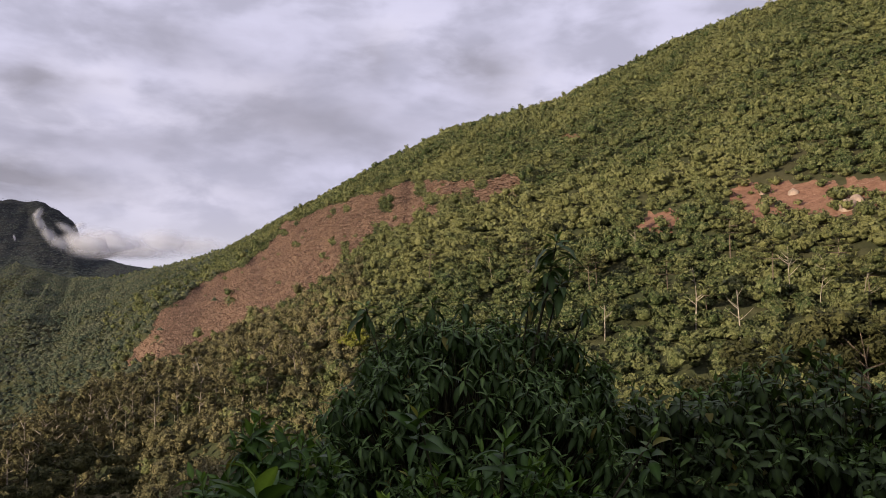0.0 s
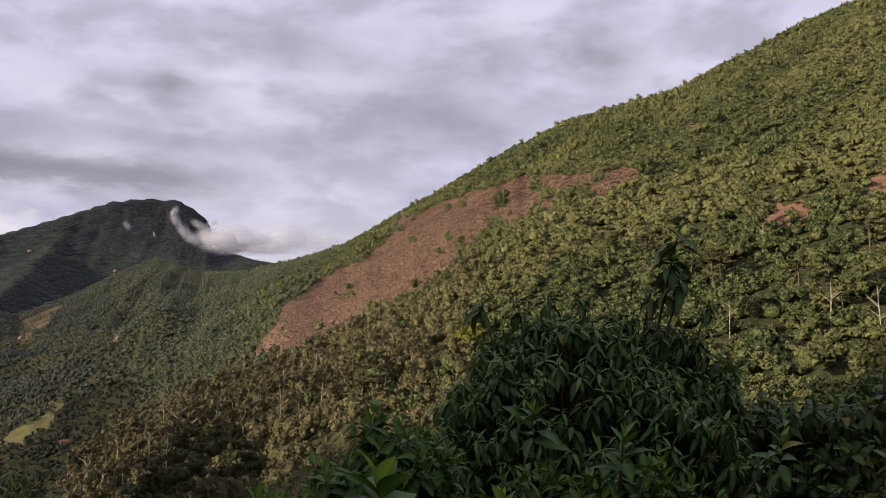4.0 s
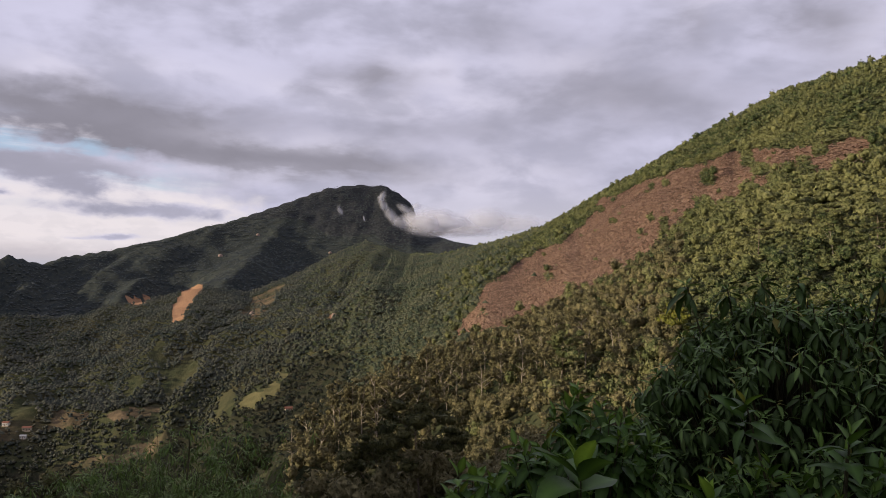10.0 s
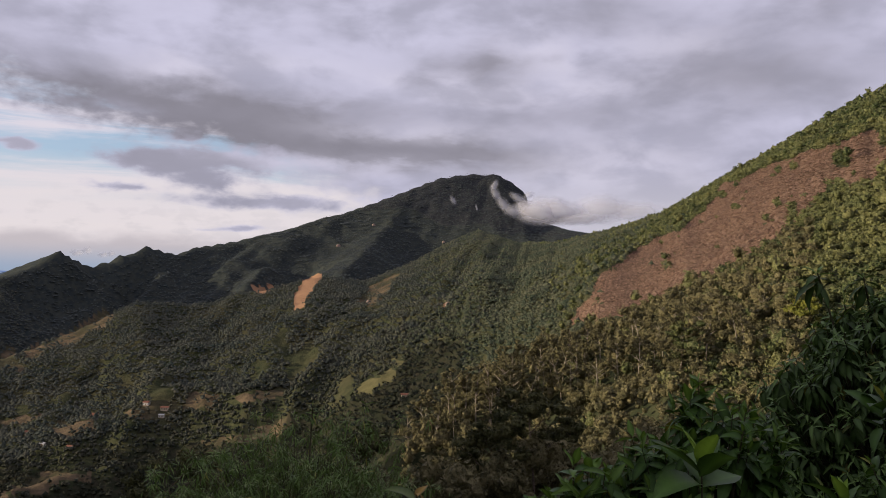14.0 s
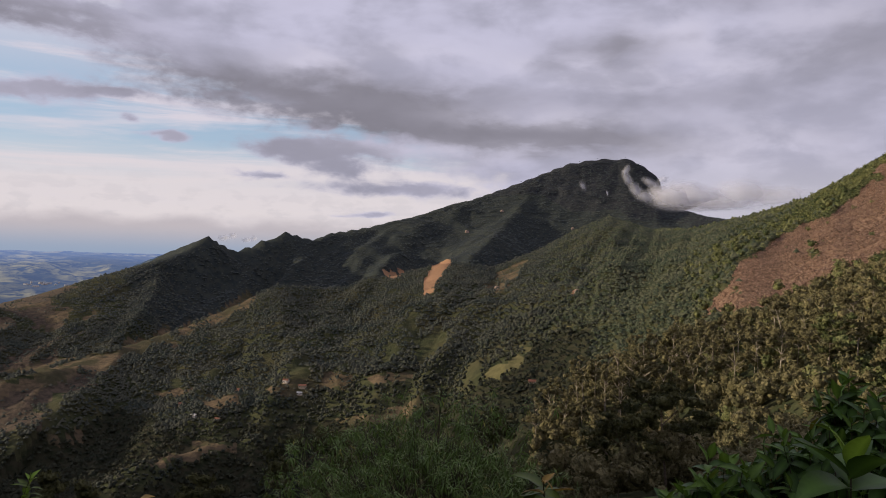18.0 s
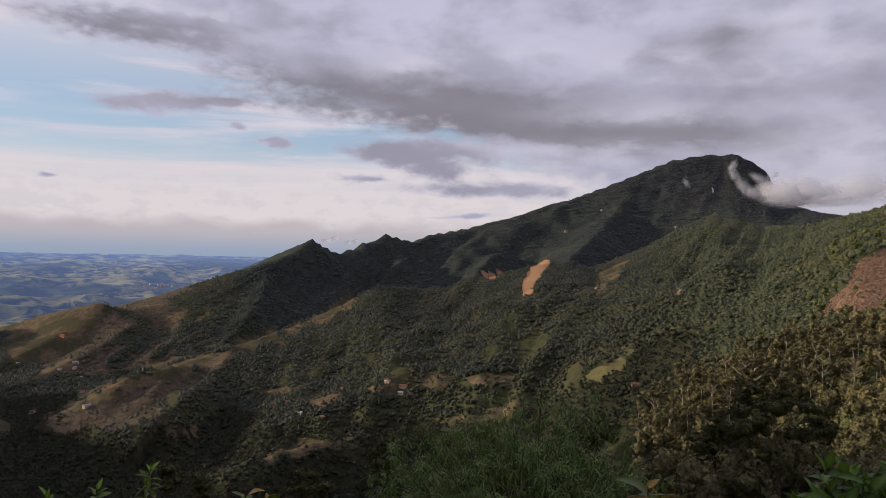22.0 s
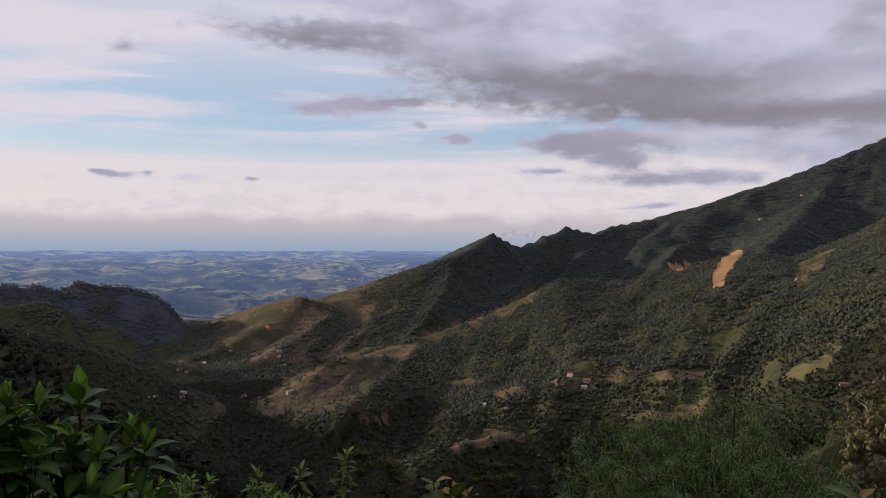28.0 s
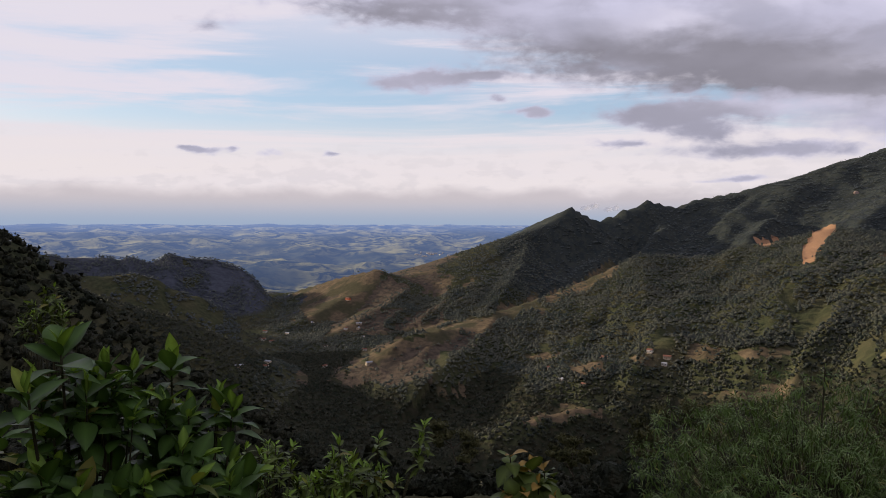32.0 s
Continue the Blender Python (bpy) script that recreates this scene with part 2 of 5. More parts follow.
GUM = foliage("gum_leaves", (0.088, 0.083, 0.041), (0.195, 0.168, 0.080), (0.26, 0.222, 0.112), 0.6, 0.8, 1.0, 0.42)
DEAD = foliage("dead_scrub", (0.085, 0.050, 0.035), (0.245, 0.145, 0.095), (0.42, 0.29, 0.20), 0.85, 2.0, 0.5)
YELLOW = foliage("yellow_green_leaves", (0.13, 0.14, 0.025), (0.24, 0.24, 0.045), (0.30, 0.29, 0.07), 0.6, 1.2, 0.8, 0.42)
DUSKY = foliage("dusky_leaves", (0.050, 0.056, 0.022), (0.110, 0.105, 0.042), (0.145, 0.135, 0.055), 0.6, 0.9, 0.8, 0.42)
BARK = plain("bark", (0.13, 0.10, 0.075), 0.9, 0.5, 6.0)
PALE_BARK = plain("pale_bark", (0.27, 0.23, 0.18), 0.8, 0.4, 1.5)


def ground_material():
    m, g, p, out = material("hill_ground")
    co = g.add("ShaderNodeTexCoord").outputs["Object"]
    a, b_, c_ = g.noise(co, 0.09, 6.0, 0.65), g.noise(co, 0.012, 4.0), g.noise(co, 0.45, 5.0, 0.7)
    forest = g.mix(g.span(a, 0.35, 0.68), (0.030, 0.037, 0.018), (0.064, 0.064, 0.031))
    forest = g.mix(g.span(b_, 0.42, 0.65, 0.0, 0.55), forest, (0.070, 0.060, 0.032))
    dry = g.mix(g.span(a, 0.3, 0.7), (0.066, 0.051, 0.033), (0.150, 0.108, 0.065))
    dry = g.mix(g.span(b_, 0.44, 0.58, 0.0, 0.75), dry, (0.040, 0.042, 0.022))
    dry = g.mix(g.span(c_, 0.5, 0.75, 0.0, 0.5), dry, (0.08, 0.075, 0.03))
    earth = g.mix(g.span(c_, 0.3, 0.7), (0.12, 0.070, 0.046), (0.20, 0.125, 0.083))
    earth = g.mix(g.span(a, 0.5, 0.72, 0.0, 0.6), earth, (0.17, 0.115, 0.075))
    d_ = g.noise(co, 0.38, 5.0, 0.75)
    earth = g.mix(g.span(d_, 0.51, 0.38, 0.0, 0.85), earth, (0.045, 0.028, 0.020))
    earth = g.mix(g.span(d_, 0.54, 0.64, 0.0, 0.75), earth, (0.31, 0.215, 0.16))
    # deep: woodland floor with the valley's shade put into its colour
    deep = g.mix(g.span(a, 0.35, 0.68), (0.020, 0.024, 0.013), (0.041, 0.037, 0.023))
    turf = g.mix(g.span(a, 0.35, 0.68), (0.054, 0.044, 0.032), (0.108, 0.080, 0.056))
    sand = g.mix(g.span(c_, 0.3, 0.7), (0.25, 0.14, 0.077), (0.33, 0.19, 0.108))
    clay = g.mix(g.span(c_, 0.3, 0.7), (0.15, 0.078, 0.052), (0.225, 0.125, 0.085))
    clay = g.mix(g.span(d_, 0.56, 0.68, 0.0, 0.5), clay, (0.33, 0.21, 0.15))
    green = g.mix(g.span(a, 0.35, 0.7), (0.085, 0.080, 0.036), (0.125, 0.110, 0.052))
    e_ = g.noise(co, 0.055, 5.0, 0.7)
    # mount: the cloud shadow on the summit, painted as a darker colour
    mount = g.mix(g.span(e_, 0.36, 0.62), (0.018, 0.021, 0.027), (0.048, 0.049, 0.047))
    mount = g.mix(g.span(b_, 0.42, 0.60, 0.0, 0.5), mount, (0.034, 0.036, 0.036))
    # high_wood and blue: distance haze mixed into the ground colour as a bluish tone
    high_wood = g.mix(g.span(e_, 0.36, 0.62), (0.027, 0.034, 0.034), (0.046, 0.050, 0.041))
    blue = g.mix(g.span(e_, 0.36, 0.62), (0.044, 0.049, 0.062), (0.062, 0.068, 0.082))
    rag = g.math("MULTIPLY", g.math("SUBTRACT", c_, 0.5), 0.9)
    col = forest
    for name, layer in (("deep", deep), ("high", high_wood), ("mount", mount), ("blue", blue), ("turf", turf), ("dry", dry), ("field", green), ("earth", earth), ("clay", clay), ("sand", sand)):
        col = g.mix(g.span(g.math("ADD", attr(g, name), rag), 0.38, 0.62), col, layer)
    g.to(col, p.inputs["Base Color"])
    p.inputs["Roughness"].default_value = 0.95
    p.inputs["Specular IOR Level"].default_value = 0.03
    high = g.span(attr(g, "mount"), 0.3, 0.7, 0.0, 3.0)
    bump(g, p, g.math("ADD", g.math("ADD", a, g.math("MULTIPLY", c_, 0.4)), g.math("MULTIPLY", g.math("ADD", e_, a), high)), 0.6, 3.0)
    return m


def plain_material():
    """The far lowland; its blue haze is painted in as a glow that grows with distance."""
    m, g, p, out = material("far_plain")
    co = g.add("ShaderNodeTexCoord").outputs["Object"]
    a, b_ = g.noise(co, 0.011, 7.0, 0.65, 0.8), g.noise(co, 0.0035, 4.0, 0.5)
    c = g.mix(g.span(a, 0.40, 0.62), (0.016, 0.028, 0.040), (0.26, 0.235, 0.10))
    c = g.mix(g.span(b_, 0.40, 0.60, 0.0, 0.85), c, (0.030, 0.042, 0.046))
    g.to(c, p.inputs["Base Color"])
    p.inputs["Roughness"].default_value = 1.0
    p.inputs["Specular IOR Level"].default_value = 0.0
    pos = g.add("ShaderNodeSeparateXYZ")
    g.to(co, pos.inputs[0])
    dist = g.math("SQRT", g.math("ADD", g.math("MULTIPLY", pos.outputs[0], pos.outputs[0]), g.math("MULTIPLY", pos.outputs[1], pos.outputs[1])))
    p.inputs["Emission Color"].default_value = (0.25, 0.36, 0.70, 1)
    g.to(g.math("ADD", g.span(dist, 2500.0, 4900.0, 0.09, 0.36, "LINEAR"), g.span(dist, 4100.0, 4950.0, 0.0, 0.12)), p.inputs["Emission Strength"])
    return m


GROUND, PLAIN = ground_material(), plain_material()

# ---- the land ----
def hash2(i, j, seed):
    v = np.sin(i * 127.1 + j * 311.7 + seed * 74.7) * 43758.5453
    return v - np.floor(v)


def vnoise(x, y, seed=0):
    i, j = np.floor(x), np.floor(y)
    u, v = x - i, y - j
    u, v = u * u * (3 - 2 * u), v * v * (3 - 2 * v)
    return (hash2(i, j, seed) * (1 - u) + hash2(i + 1, j, seed) * u) * (1 - v) + (hash2(i, j + 1, seed) * (1 - u) + hash2(i + 1, j + 1, seed) * u) * v


def fbm(x, y, seed=0, octaves=4):
    s, amp, tot = 0.0, 1.0, 0.0
    for k in range(octaves):
        s, tot = s + amp * vnoise(x * 2 ** k, y * 2 ** k, seed + k), tot + amp
        amp *= 0.5
    return s / tot


def ridged(x, y, seed=0, octaves=3):
    s, amp, tot = 0.0, 1.0, 0.0
    for k in range(octaves):
        s, tot = s + amp * (1 - np.abs(2 * vnoise(x * 2 ** k, y * 2 ** k, seed + k) - 1)), tot + amp
        amp *= 0.5
    return s / tot


def place(bearing, rise, reach):
    """A point by bearing (degrees to the left of ahead), height angle and ground distance from the lookout."""
    b = radians(bearing)
    return (-reach * math.sin(b), reach * math.cos(b), EYE + reach * math.tan(radians(rise)))


# crest lines: bearing, height angle, distance
HILL = [(-180, 14, 200), (-120, 20, 420), (-60, 23, 560), (-30.4, 22.4, 600), (-23.4, 21.0, 620), (-17.3, 19.5, 640), (-10.8, 16.8, 680),
        (-8.4, 15.7, 700), (-4.9, 14.9, 730), (-0.6, 13.8, 770), (3.6, 11.8, 820), (7.8, 9.4, 890), (10.3, 7.9, 940), (12.3, 6.7, 990),
        (14.2, 5.5, 1060), (15.8, 4.6, 1130), (17.9, 3.8, 1230), (20.3, 3.1, 1350), (23.2, 2.3, 1530), (26.1, 2.2, 1700), (29.0, 3.1, 1850)]
SPUR = [(29.0, 3.1, 1850), (31.5, 2.0, 1830), (33.6, 0.7, 1800), (37.3, -0.9, 1720), (40.6, -0.6, 1680), (42.6, -1.2, 1660), (45.3, -1.7, 1650),
        (48.0, -2.7, 1640), (52.7, -2.7, 1640), (54.5, -3.3, 1630), (56.8, -4.4, 1600), (59.3, -5.5, 1560), (63.0, -6.8, 1480),
        (66.5, -7.95, 1390), (68.6, -8.6, 1340), (71.9, -9.5, 1280), (73.7, -10.6, 1250), (75.5, -11.4, 1230), (78, -13.5, 1180), (84, -17, 1150), (180, -17, 1150)]
RANGE = [(-180, 3, 2500), (10, 2.5, 2500), (20.8, 3.0, 2600), (22.6, 3.3, 2800), (24.3, 3.8, 3200), (25.2, 4.5, 3300), (25.6, 5.9, 3400), (26.8, 6.8, 3500), (28.0, 7.35, 3550),
         (28.6, 7.2, 3550), (29.8, 7.25, 3520), (32.0, 6.9, 3450), (34.4, 5.9, 3350), (37.3, 4.75, 3250), (39.3, 4.0, 3150), (40.2, 3.8, 3120),
         (43.3, 2.7, 3020), (46.8, 1.8, 2900), (49.3, 1.3, 2800), (50.7, 0.75, 2740), (52.6, 1.25, 2660), (53.4, 0.65, 2630), (54.0, 0.8, 2610),
         (55.0, 0.25, 2580), (56.2, -0.2, 2540), (57.4, 0.0, 2500), (58.0, 0.75, 2470), (59.0, -0.05, 2440)]
RANGE_END = [(60.7, -1.05, 2380), (62.85, -2.2, 2320), (64.9, -3.0, 2270), (67.0, -3.7, 2220), (69.5, -4.1, 2160), (71.2, -4.5, 2100), (74, -6.2, 2050), (77, -9, 2000), (82, -14, 2000), (180, -14, 2000)]
GUM_SPUR = [(-180, -20, 200), (-6, -9, 200), (4, -4.5, 230), (9, -2.6, 270), (14.6, -2.6, 290), (22.2, -3.9, 320), (24.7, -5.4, 310), (28.0, -6.8, 300),
            (31.3, -9.0, 280), (33.3, -10.6, 260), (35.3, -11.7, 240), (38.6, -13.2, 220), (44, -18, 200), (60, -26, 200), (180, -30, 200)]
DARK_HILL = [(-180, 16, 200), (-140, 12, 180), (-110, -10, 180), (0, -40, 250), (60, -40, 250), (74, -20, 280), (80.1, -14.8, 300), (83.3, -12.7, 330), (87.1, -9.3, 380), (90.7, -7.2, 430),
             (92.4, -4.9, 460), (94.1, -3.3, 480), (95.4, -2.1, 490), (97.3, -0.9, 500), (101, 4.0, 490), (106, 9.0, 460), (112, 12.0, 430), (119, 14.0, 390), (127, 15.5, 350), (150, 18, 250), (180, 16, 200)]
# WEST_HILLS past bearing 98 is unseen; its height is set to shade the valley
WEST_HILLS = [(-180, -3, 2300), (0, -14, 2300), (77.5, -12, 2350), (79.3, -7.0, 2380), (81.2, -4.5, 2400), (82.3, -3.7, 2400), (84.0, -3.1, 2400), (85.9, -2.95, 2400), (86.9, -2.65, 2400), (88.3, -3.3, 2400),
              (89.5, -2.8, 2400), (90.3, -3.05, 2400), (91.0, -2.85, 2400), (93.9, -2.8, 2400), (97.7, -2.0, 2400), (99.0, -0.4, 2400), (101, 0.9, 2400), (105, 1.5, 2350), (115, 2.5, 2250), (124, 4.0, 2100), (132, 8, 1900), (180, 6, 1900)]
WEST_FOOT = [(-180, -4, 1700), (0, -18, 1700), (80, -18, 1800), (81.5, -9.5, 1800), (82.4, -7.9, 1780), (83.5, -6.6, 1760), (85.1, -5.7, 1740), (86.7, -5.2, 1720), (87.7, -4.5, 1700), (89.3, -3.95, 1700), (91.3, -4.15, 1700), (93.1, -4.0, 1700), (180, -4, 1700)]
# where each slope begins: bearing, height, distance
HILL_FOOT = [(-180, -5, 30), (-120, -10, 60), (-60, -20, 110), (-30, -20, 130), (0, -22, 140), (8, -22, 180), (15, -16, 270), (20, -22, 360), (24, -44, 540), (29, -62, 780)]
SPUR_FOOT = [(29, -62, 780), (35, -98, 880), (45, -168, 1000), (55, -226, 1080), (65, -256, 1110), (75, -266, 1130), (180, -268, 1140)]
RANGE_FOOT = [(-180, -50, 1700), (20, 20, 1800), (26, 60, 2500), (32, 60, 2650), (40, 10, 2550), (46, -80, 2350), (54, -200, 2150), (60, -262, 1950), (68, -268, 1750), (75, -270, 1600), (180, -270, 1600)]


def along(line, az):
    a = np.array(line, float)
    return np.interp(az, a[:, 0], a[:, 1]), np.interp(az, a[:, 0], a[:, 2])


def crest(line, az, canopy):
    rise, reach = along(line, az)
    return EYE + reach * np.tan(np.radians(rise)) - canopy, reach


def slope_up(r, z0, r0, z1, r1, back, power=1.0):
    s = (r - r0) / (r1 - r0)
    face = np.where(s > 0, z0 + (z1 - z0) * np.clip(s, 0, 1) ** power, z0 + s * np.abs(z1 - z0) * 1.2)
    return np.where(r > r1, z1 - back * (r - r1), face)


def spur_ridge(x, y, pts, side):
    """A ridge that falls off on both sides of a line of points; side: one steepness, or that of either flank."""
    one, other = side if isinstance(side, tuple) else (side, side)
    best = np.full(x.shape, -1e4)
    p = [place(*q) for q in pts]
    for (ax, ay, az_), (bx, by, bz) in zip(p, p[1:]):
        dx, dy = bx - ax, by - ay
        t = np.clip(((x - ax) * dx + (y - ay) * dy) / (dx * dx + dy * dy), 0, 1)
        ox, oy = x - ax - t * dx, y - ay - t * dy
        d = np.hypot(ox, oy)
        best = np.maximum(best, az_ + (bz - az_) * t - np.where(dx * oy - dy * ox > 0, one, other) * d)
    return best


def soft_max(layers, k):
    m = np.maximum.reduce(layers)
    return m + k * np.log(sum(np.exp(np.clip((v - m) / k, -30, 0)) for v in layers))


# side ridges: crest points, steepness of the flanks
RIDGES = [
    ([(58.0, 0.7, 2470), (59.4, -0.4, 2400), (61.2, -1.6, 2290), (61.4, -2.7, 2160), (61.75, -4.0, 2010), (62.5, -5.1, 1890), (63.8, -6.45, 1770), (64.8, -7.3, 1680)], (1.0, 0.34)),
    ([(65.9, -4.25, 2200), (67.45, -4.9, 2110), (68.95, -5.35, 2030), (70.6, -6.3, 1930), (73.0, -7.4, 1800), (75.25, -8.55, 1680), (77.4, -9.6, 1560)], (0.75, 0.28)),
    ([(52.6, 1.2, 2660), (53.9, 0.0, 2560), (54.95, -1.4, 2440), (55.8, -2.5, 2330), (56.9, -3.4, 2230), (58.2, -4.4, 2120), (60.6, -5.9, 1960)], (0.9, 0.5)),
    ([(71.1, -4.5, 2080), (72.25, -3.9, 2120), (73.7, -4.25, 2160), (75.3, -4.6, 2230), (78.2, -5.5, 2350), (80.5, -6.3, 2430)], 0.55),
    ([(43.3, 2.6, 3020), (46.3, -0.5, 2600), (48.8, -2.4, 2250)], 0.6),
    ([(34.0, 5.9, 3350), (35.5, 3.3, 2900), (37.0, 1.5, 2500), (39.0, -0.6, 2000)], 0.5),
    ([(46.3, -2.0, 1650), (49.0, -5.0, 1420), (51.5, -9.0, 1150), (53.5, -11.5, 1000)], 0.5),
    ([(53.0, -2.8, 1630), (55.5, -6.0, 1430), (58.0, -10.0, 1200), (60.0, -12.5, 1050)], 0.5),
    ([(41.0, -0.8, 1670), (42.0, -3.5, 1450), (43.5, -7.0, 1150)], 0.4),
    ([(62.5, -15.2, 830), (58.1, -13.9, 880), (55.0, -13.6, 900)], 0.5),
    ([(54.0, -10.3, 1050), (50.0, -9.2, 1080), (47.0, -9.2, 1060)], 0.35),
    ([(63.4, -2.75, 2290), (66.0, -3.6, 2200), (69.0, -4.4, 2120), (71.6, -5.0, 2060), (74.2, -5.85, 1990), (75.75, -6.7, 1930), (78.1, -7.8, 1830)], (0.6, 0.3)),
    ([(95, -4.5, 1150), (91.6, -5.6, 1180), (89.5, -6.4, 1200), (87.3, -7.05, 1230), (85.9, -7.95, 1270), (84.0, -9.3, 1320), (82.0, -10.6, 1400)], 0.5),
    ([(62.8, -2.3, 2310), (64.2, -4.0, 2130), (65.8, -5.6, 1960), (67.6, -7.0, 1830), (69.2, -8.0, 1740)], (0.7, 0.35)),
    ([(49.3, 1.2, 2800), (51.3, -1.2, 2500), (53.0, -2.5, 2280)], 0.7),
    ([(40.2, 3.7, 3120), (43.3, 0.9, 2700), (45.8, -1.2, 2300)], 0.6),
    ([(63.2, -7.1, 1450), (64.0, -8.1, 1350), (64.8, -9.3, 1260), (66.3, -10.6, 1150), (67.8, -11.6, 1080), (68.8, -13.6, 1060)], (0.8, 0.35)),
    ([(65.8, -8.2, 1340), (68.1, -8.5, 1290), (70.1, -8.85, 1260), (71.1, -9.5, 1230), (73.6, -11.4, 1200)], 0.6),
    ([(67.5, -8.6, 1290), (69.0, -10.4, 1190), (70.6, -12.0, 1130)], (0.7, 0.4)),
]


def land(az, r):
    """Height of the bare ground at a bearing and distance (arrays)."""
    x, y = -r * np.sin(np.radians(az)), r * np.cos(np.radians(az))
    # hillside below the lookout
    fall = np.interp(az, [-180, -60, 0, 15, 30, 42, 80, 95, 130, 180], [-0.1, 0.1, 0.22, 0.24, 0.30, 0.36, 0.36, 0.30, 0.05, -0.05])
    near = -0.02 - np.clip(r - 1.5, 0, None) * fall
    near = np.where(near < -270, -270 - 0.0 * r, near)
    floor = np.where(r < 2600, -270.0, -270 + 212 * np.clip((r - 2600) / 2300, 0, 1) ** 0.9)
    rough = fbm(x / 900, y / 900, 5, 3) - 0.5
    floor = floor + np.clip((r - 1500) / 800, 0, 1) * (18 * (fbm(x / 120, y / 120, 9, 3) - 0.5)) + np.where(r > 2500, 58 * (ridged(x / 270, y / 270, 17, 4) - 0.55) * np.clip((4900 - r) / 900, 0.05, 1), 0)
    zc, rc = crest(HILL, az, 4.3)
    z0, r0 = along(HILL_FOOT, az)
    hill = slope_up(r, z0, r0, zc, rc, 0.45)
    hill = np.where(az > 29.0, -1e3, hill)
    zs, rs = crest(SPUR, az, 4.0)
    z0, r0 = along(SPUR_FOOT, az)
    spur = np.where(az <= 29.0, -1e3, slope_up(r, z0, r0, zs, rs, 0.55, 1.0))
    zm, rm = crest(RANGE + RANGE_END, az, 3.0)
    foot, rfoot = along(RANGE_FOOT, az)
    wall = slope_up(r, foot, rfoot, zm, rm, 0.5, np.interp(az, [20, 40, 50, 54, 60.5, 62.5], [1.0, 1.0, 1.2, 2.0, 2.0, 1.2]))
    zg, rg = crest(GUM_SPUR, az, 7.0)
    gum = slope_up(r, zg - 40, rg * 0.4, zg, rg, 0.42)
    zd, rd = crest(DARK_HILL, az, 4.0)
    dark = slope_up(r, np.interp(az, [-180, 95, 130, 180], [-3, -90, -5, -3]), np.interp(az, [-180, 95, 130, 180], [12, 150, 30, 12]), zd, rd, 0.35)
    dark = np.where(np.abs(az) < 70, -1e3, dark)
    zw, rw = crest(WEST_HILLS, az, 2.0)
    west = slope_up(r, -270 + 0 * r, rw * 0.8, zw, rw, 0.4)
    zv, rv = crest(WEST_FOOT, az, 2.0)
    west2 = slope_up(r, -270 + 0 * r, rv * 0.78, zv, rv, 0.5)
    ridges = [spur_ridge(x, y, p, s) for p, s in RIDGES]
    z = soft_max([near, floor, hill, spur, wall, gum, dark, west, west2] + ridges, 1.5 + np.clip(r, 0, 1500) * 0.003)
    # gullies and humps, fading out towards the crests
    top = np.maximum.reduce([hill, spur, wall])
    zcrest = np.where(wall >= np.maximum(hill, spur), zm, np.where(az > 29, zs, zc))
    below = np.clip((zcrest - z) / 60.0, 0, 1) * np.clip((r - 150) / 500, 0, 1) * (z > -262)
    warp = 0.9 * fbm(x / 420, y / 420, 31, 2)
    crag = np.clip((r - 1700) / 400, 0, 1) * np.clip((zcrest - z) / 25.0, 0, 1) * (z > -262) * np.interp(az, [34, 42, 55, 62], [4, 14, 12, 14]) * (ridged(x / np.interp(az, [55, 62], [150, 170]), y / 165, 61, 4) - 0.55)
    g1 = ridged(az * 0.28 + warp + np.interp(az, [22, 34], [0.0, 0.28]) * r / 110.0, r / 900.0, 3, 3) - 0.62
    rill = np.clip((r - 900) / 300, 0, 1) * np.clip((az - 26) / 6, 0, 1) * (z > -258) * (ridged(x / 80 + warp, y / 80, 67, 3) - 0.6)
    hump = fbm(x / 70, y / 70, 41, 3) - 0.5
    # ribs that run down from the crests of the range and of the spur
    run = y + 0.35 * x + 160 * warp
    ribs = np.clip((r - 1850) / 250, 0, 1) * np.clip((az - 31) / 8, 0.12, 1) * np.clip((60 - az) / 5, 0.25, 1) * np.clip((zcrest - z) / 50.0, 0, 1) * (z > -262)
    ribs = 50 * ribs * (ridged(run / 260, x / 800, 13, 4) - 0.62) + np.clip((r - 800) / 200, 0, 1) * np.clip((1950 - r) / 150, 0, 1) * np.clip((az - 24) / 8, 0, 1) * np.clip((z + 262) / 12, 0, 1) * np.clip((zs - z) / 30.0, 0, 1) * 34 * (ridged(run / 210, x / 600, 15, 3) - 0.62)
    z = z + below * (np.interp(r, [0, 900, 1300, 1800, 2200, 3000], [0, 30, 34, 48, 60, 70]) * np.interp(az, [52, 62], [1.0, 0.55]) * np.where(r > 1950, np.interp(az, [26, 34, 42], [0.12, 0.25, 1.0]), 1.0) * g1 + 9 * hump + 18 * rill) + ribs + crag + np.clip(r / 40, 0, 1) * 1.2 * (fbm(x / 14, y / 14, 51, 3) - 0.5)
    return x, y, z


def blob(az, up, pts):
    """1 inside a closed outline of bearings and height angles, 0 outside."""
    inside = np.zeros(az.shape, bool)
    n = len(pts)
    for i in range(n):
        (a0, e0), (a1, e1) = pts[i], pts[(i + 1) % n]
        hit = ((e0 > up) != (e1 > up)) & (az < (a1 - a0) * (up - e0) / ((e1 - e0) if e1 != e0 else 1e-9) + a0)
        inside ^= hit
    return inside.astype(float)


